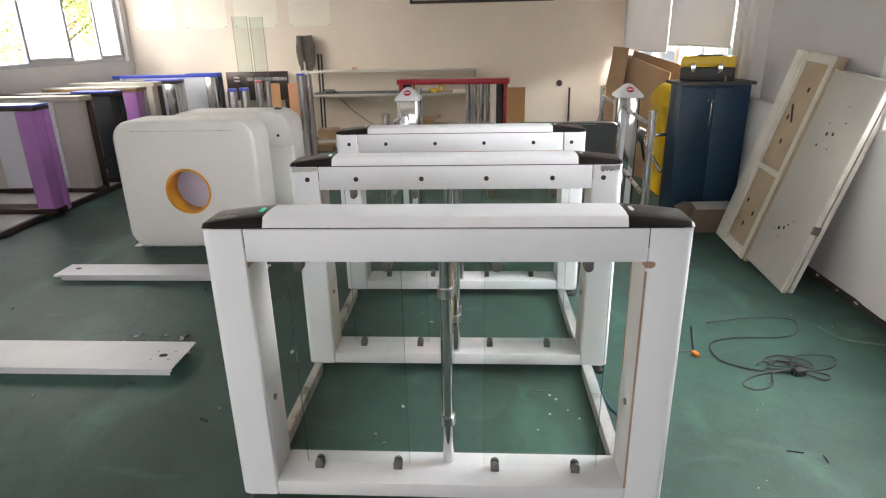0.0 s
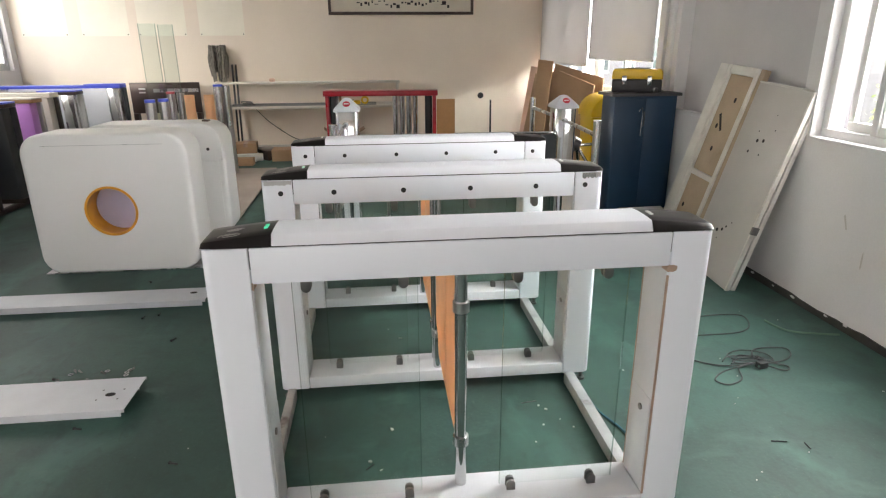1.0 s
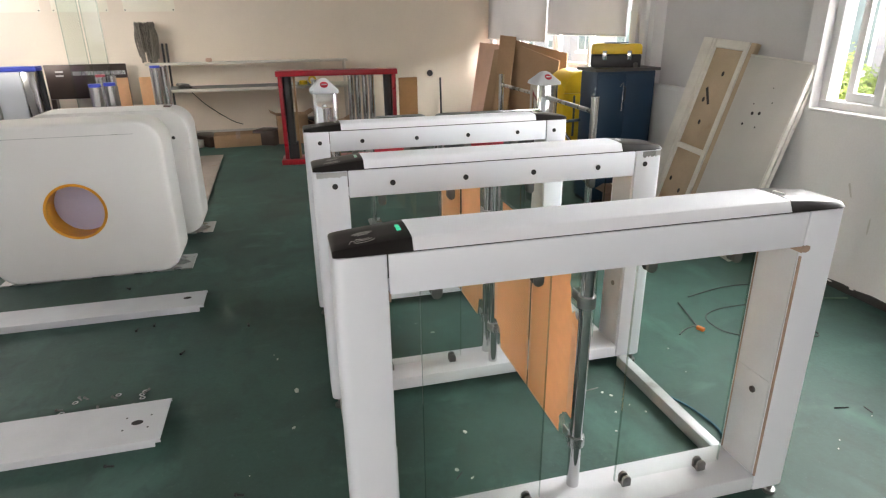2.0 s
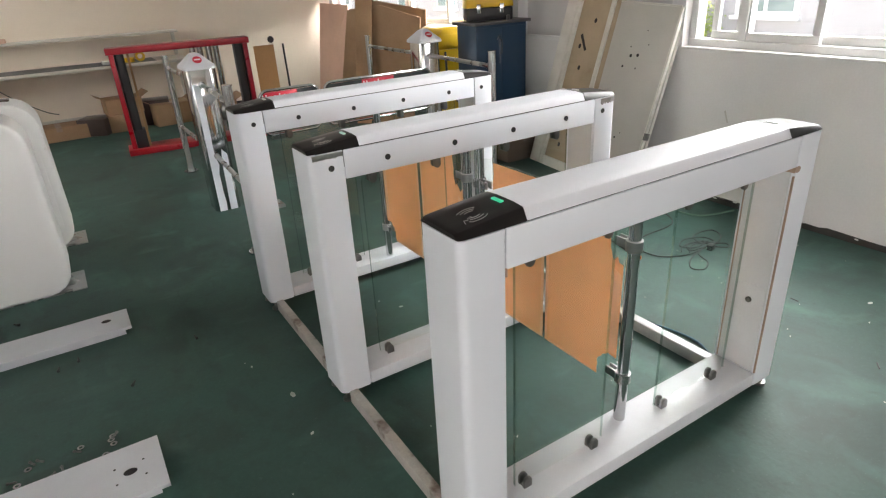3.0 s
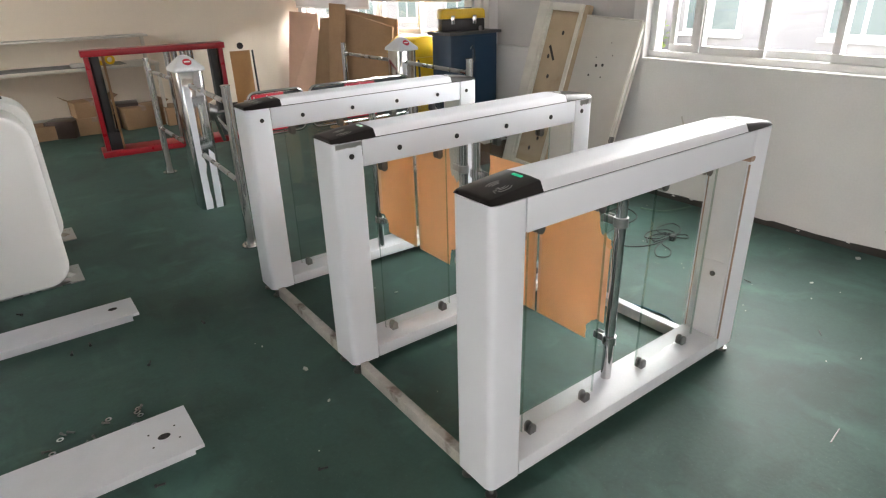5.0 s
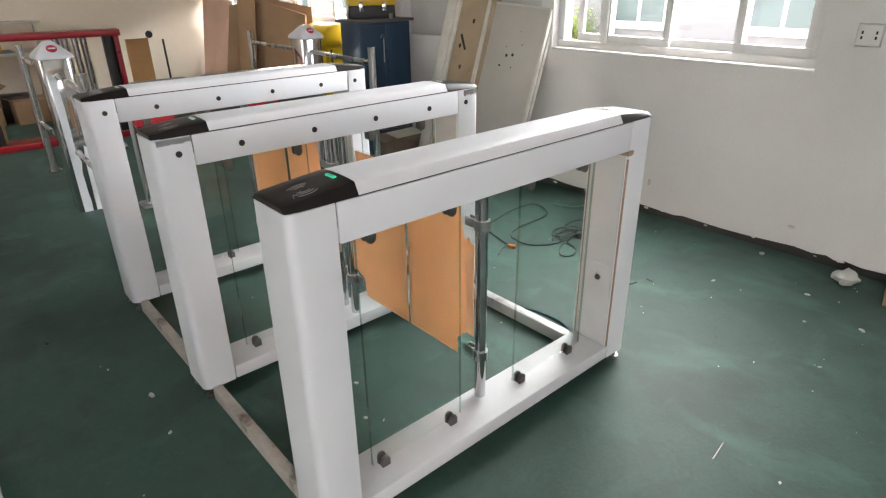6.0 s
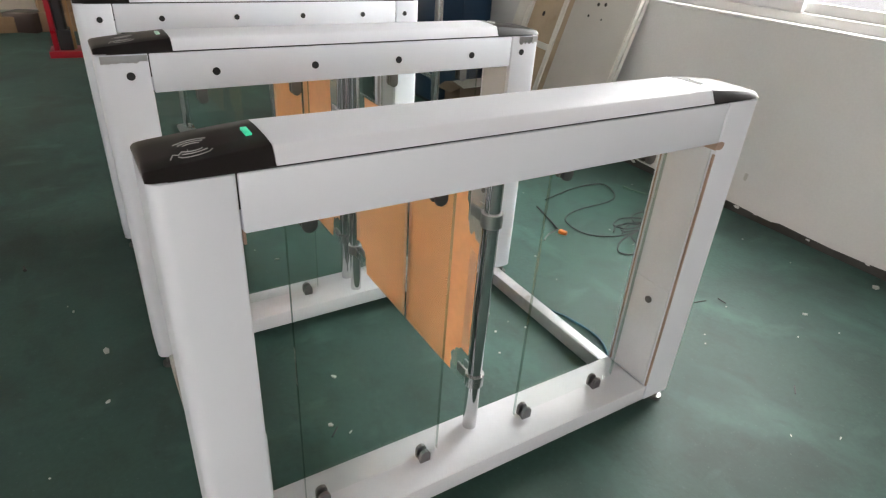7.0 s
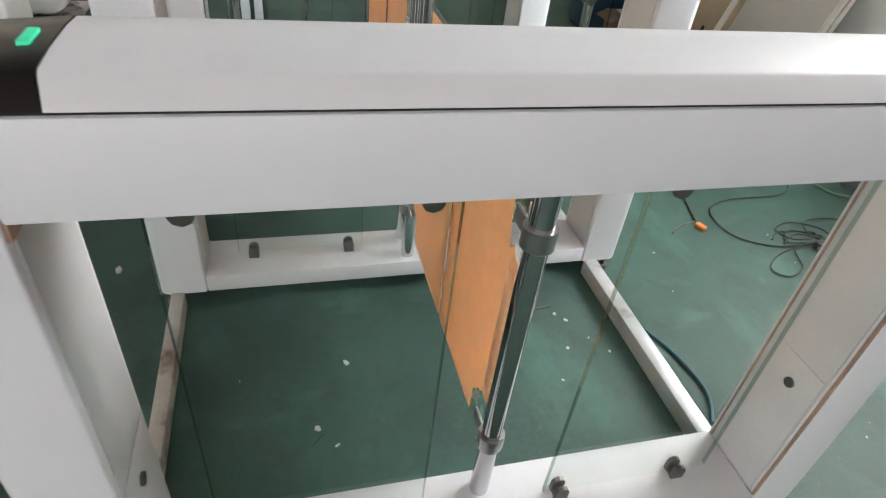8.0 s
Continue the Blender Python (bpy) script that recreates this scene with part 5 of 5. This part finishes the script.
m, w, h = lean(3.61, 0.53, 2.08, 2.395, 1.25, -0.075)
db = thing("door_leaf", m, "old beige door leaf with foam edge, leaning", "door leaf", "old door leaves")
part("face", box(0.0, w, 0.0, h, -0.008, 0.0, 0.002), M_PANELGREY, db, "beige drilled face")
part("core", box(0.004, w - 0.004, 0.004, h - 0.004, -0.045, -0.0085), M_FOAMYEL, db, "yellow foam core")
part("back", box(0.0, w, 0.0, h, -0.062, -0.0455, 0.002), M_OLDWHITE, db, "white back sheet")
part("edge_strip", box(-0.016, -0.0005, 0.0, h, -0.062, -0.034, 0.002), M_OLDWHITE, db)
part("edge_strip", box(-0.016, -0.0005, 0.0, h, -0.024, 0.004, 0.002), M_OLDWHITE, db)
part("top_strip", box(0.0, w, h + 0.0003, h + 0.012, -0.062, 0.004, 0.002), M_OLDWHITE, db)
for u, v, r in ((0.25, 0.95, 0.012), (0.31, 0.94, 0.012), (0.36, 0.86, 0.009), (0.24, 0.86, 0.006), (0.33, 1.0, 0.005), (0.18, 1.03, 0.005), (0.22, 1.12, 0.004),
                (0.28, 0.33, 0.011), (0.33, 0.31, 0.013), (0.25, 0.36, 0.008), (0.38, 0.29, 0.006), (0.21, 0.4, 0.005), (0.3, 0.26, 0.005)):
    part("hole", rod((u, v, 0.0), (u, v, 0.0008), r, 10), M_DOT, db, "dark drill hole")
part("latch", box(-0.03, -0.0125, 0.40, 0.45, -0.03, 0.015, 0.003), M_NICKEL, db, "metal latch")
solo("wall_scar", slab([(2.3985, 3.13, 0.62), (2.3985, 3.10, 0.55), (2.3985, 3.09, 0.55), (2.3985, 3.12, 0.63)], 0.001), M_PANELGREY, "scratch in the plaster", "scratch", kind="structure")
rnd = random.Random(15)
for i in range(14):
    y, z, a = 1.0 + i * 0.21 + rnd.uniform(-0.08, 0.08), rnd.uniform(0.028, 0.062), rnd.uniform(0.008, 0.022)
    pts = [(y + a * rnd.uniform(0.7, 1.3) * math.cos(k * 1.047), z + 0.4 * a * rnd.uniform(0.7, 1.3) * math.sin(k * 1.047)) for k in range(6)]
    solo("plaster_chip", prism(pts, "x", X1 - 0.0095, X1 - 0.0083), M_FRAMEW, "pale chip in the dark strip at the wall foot", "chip", "chips along the skirting")
for y, z, w_, h_ in ((2.62, 0.21, 0.012, 0.03), (1.72, 0.16, 0.02, 0.012), (2.95, 0.42, 0.006, 0.05), (1.2, 0.33, 0.03, 0.008), (0.9, 0.52, 0.007, 0.04)):
    pts = [(y + w_ * rnd.uniform(0.6, 1.2) * math.cos(k * 0.785), z + h_ * rnd.uniform(0.6, 1.2) * math.sin(k * 0.785)) for k in range(8)]
    solo("wall_scar", prism(pts, "x", X1 - 0.0012, X1 - 0.0003), M_PANELGREY, "grey scuff on the plaster", "scratch", kind="structure")
so = thing("wall_socket", pose(2.399, 1.585, 1.185), "white double wall socket", "socket")
part("back_box", box(-0.006, 0.0, -0.056, 0.056, -0.053, 0.053, 0.002), M_PANELGREY, so, "grey edge of the back box")
part("plate", box(-0.016, -0.0063, -0.052, 0.052, -0.049, 0.049, 0.003), M_FRAMEW, so)
for s in (-0.03, 0.03):
    for z in (-0.012, 0.012):
        part("slot", box(-0.0178, -0.0163, s - 0.004, s + 0.004, z - 0.007, z + 0.007), M_DOT, so)


# ---- cables and litter on the floor ----
def cable(name, pts, r, material, label):
    return solo(name, tube(smooth_path([(x, y, z) for x, y, z in pts], 6), r, 7), material, label, "cable", "cables on the floor")


q = 0.006
cable("cable", [(1.38, 3.13, q), (1.33, 2.95, q), (1.305, 2.87, q)], 0.004, M_CABLE, "short black cable with orange plug")
cable("cable", [(1.305, 2.865, 0.008), (1.22, 2.84, 0.008), (1.16, 2.80, 0.008)], 0.0035, M_NICKEL, "short grey cable end")
ob = solo("plug", prism(rounded(-0.012, 0.012, -0.022, 0.022, 0.008, 3), "z", 0.0, 0.018, 0.004), M_PLUGOR, "orange plug on the floor", "plug")
ob.matrix_basis = pose(1.30, 2.825, 0, 0, 0, 20)
cable("cable", [(1.48, 3.18, q), (1.74, 3.24, q), (1.93, 3.235, q), (1.96, 3.17, q), (1.90, 3.06, q), (1.79, 3.01, q), (1.55, 3.0, q), (1.41, 2.93, q),
                (1.40, 2.77, q), (1.53, 2.68, q), (1.71, 2.665, 0.014), (1.84, 2.68, 0.012), (1.93, 2.74, q), (1.95, 2.81, q), (1.86, 2.83, q), (1.76, 2.80, 0.012),
                (1.72, 2.70, 0.018), (1.84, 2.64, q), (1.80, 2.60, q), (1.70, 2.66, 0.018), (1.60, 2.70, q), (1.66, 2.76, 0.012), (1.76, 2.70, 0.02)],
      0.0038, M_CABLE, "grey power cable in loose loops")
cable("cable", [(1.71, 2.668, 0.02), (1.60, 2.66, q), (1.49, 2.62, q), (1.42, 2.555, q), (1.46, 2.51, q), (1.55, 2.55, q), (1.59, 2.64, 0.012), (1.68, 2.665, 0.022)],
      0.0036, M_CABLE, "thin grey cable lying in a loop")
cable("cable", [(1.55, 2.72, q), (1.60, 2.755, 0.012), (1.69, 2.76, q), (1.74, 2.72, 0.022), (1.70, 2.685, 0.026), (1.62, 2.70, 0.018), (1.61, 2.78, q), (1.70, 2.81, 0.012),
                (1.79, 2.75, 0.02), (1.80, 2.69, 0.014), (1.73, 2.675, 0.03), (1.65, 2.72, 0.024), (1.58, 2.69, q)],
      0.0034, M_CABLE, "thin grey cable tangled in small loops")
pg = thing("power_plug", pose(1.712, 2.648, 0, 0, 0, 12), "black moulded plug on the floor", "plug")
part("body", box(-0.026, 0.026, -0.018, 0.018, 0.0, 0.034, 0.006), M_BLACKPL, pg)
for s in (-0.010, 0.010):
    part("pin", box(-0.0325, -0.0262, s - 0.003, s + 0.003, 0.012, 0.026), M_CHROME, pg)
cable("cable", [(2.05, 3.14, q), (2.07, 3.05, q), (2.11, 2.99, q), (2.22, 2.95, q), (2.34, 2.92, q)], 0.006, M_CABLEG, "green cable by the wall")
cable("cable", [(0.765, 2.66, q), (0.772, 2.46, q), (0.785, 2.36, q), (0.83, 2.24, q), (0.845, 2.10, q), (0.80, 2.0, q)], 0.005, M_CABLEB, "blue-green cable beside the floor rail")
rnd = random.Random(8)
spots = [(-0.744, 2.817, 0.018), (-0.046, 3.173, 0.012), (1.759, 1.824, 0.014), (1.954, 1.44, 0.014), (1.672, 1.351, 0.010), (1.344, 1.174, 0.010), (1.182, 1.366, 0.008),
         (0.593, 1.029, 0.008), (-0.763, 2.556, 0.010), (-0.827, 3.115, 0.008), (-1.829, 2.386, 0.018), (-2.646, 3.326, 0.016), (-0.113, 2.350, 0.012), (-0.202, 2.154, 0.010),
         (0.535, 2.451, 0.008), (2.279, 1.796, 0.022), (1.775, 1.151, 0.018), (0.56, 2.42, 0.009), (0.60, 2.34, 0.006), (0.52, 2.31, 0.007), (0.46, 2.20, 0.006), (0.64, 2.28, 0.006), (-0.16, 2.10, 0.008)]
spots += [(rnd.uniform(0.9, 2.2), rnd.uniform(0.7, 3.6), rnd.uniform(0.002, 0.006)) for _ in range(38)]
spots += [(rnd.uniform(-1.2, 0.6), rnd.uniform(2.0, 4.6), rnd.uniform(0.003, 0.005)) for _ in range(9)]
for x, y, s in spots:
    k = 5 + rnd.randrange(3)
    thin = rnd.uniform(0.25, 0.8)
    pts = [(s * rnd.uniform(0.6, 1.1) * math.cos(6.283 * i / k), thin * s * rnd.uniform(0.6, 1.1) * math.sin(6.283 * i / k)) for i in range(k)]
    ob = solo("paper_scrap", prism(pts, "z", 0.0005, 0.002 + s * 0.25), M_BIT, "tiny white scrap on the floor", "scrap", "floor litter")
    ob.matrix_basis = pose(x, y, 0, 0, 0, rnd.uniform(0, 180))
for x, y, a, n in ((0.50, 2.48, 5, 0.035), (1.424, 2.088, -15, 0.03), (1.266, 1.567, 30, 0.022), (0.584, 1.221, 5, 0.05), (1.52, 2.05, 80, 0.02), (-0.2, 2.12, 40, 0.02)):
    ob = solo("cable_tie_end", rod((-n, 0, 0.003), (n, 0.004, 0.003), 0.0025, 6), M_NICKEL if n > 0.03 else M_BLACKPL, "cut cable tie end on the floor", "scrap", "floor litter")
    ob.matrix_basis = pose(x, y, 0, 0, 0, a)
bm = bmesh.new()
bmesh.ops.create_icosphere(bm, subdivisions=3, radius=0.055)
for v in bm.verts:
    v.co *= 1 + 0.45 * noise.noise(v.co * 28)
    v.co.z = max(v.co.z * 0.75, -0.03) + 0.03
ob = solo("tissue_wad", bm, M_BIT, "crumpled white tissue on the floor", "tissue")
ob.matrix_basis = pose(2.235, 1.36, 0.0, 0, 0, 20)
solo("floor_board", slab([(-2.05, 5.75, 0.0183), (-1.45, 5.75, 0.0183), (-1.50, 8.35, 0.0183), (-2.05, 8.35, 0.0183)], 0.018, 0.003), M_FLOORBOARD, "stained beige board lying flat on the floor", "board")
carton(2.20, 1.08, 0, 0.16, 0.2, 0.09, 12, "small torn brown carton by the wall")
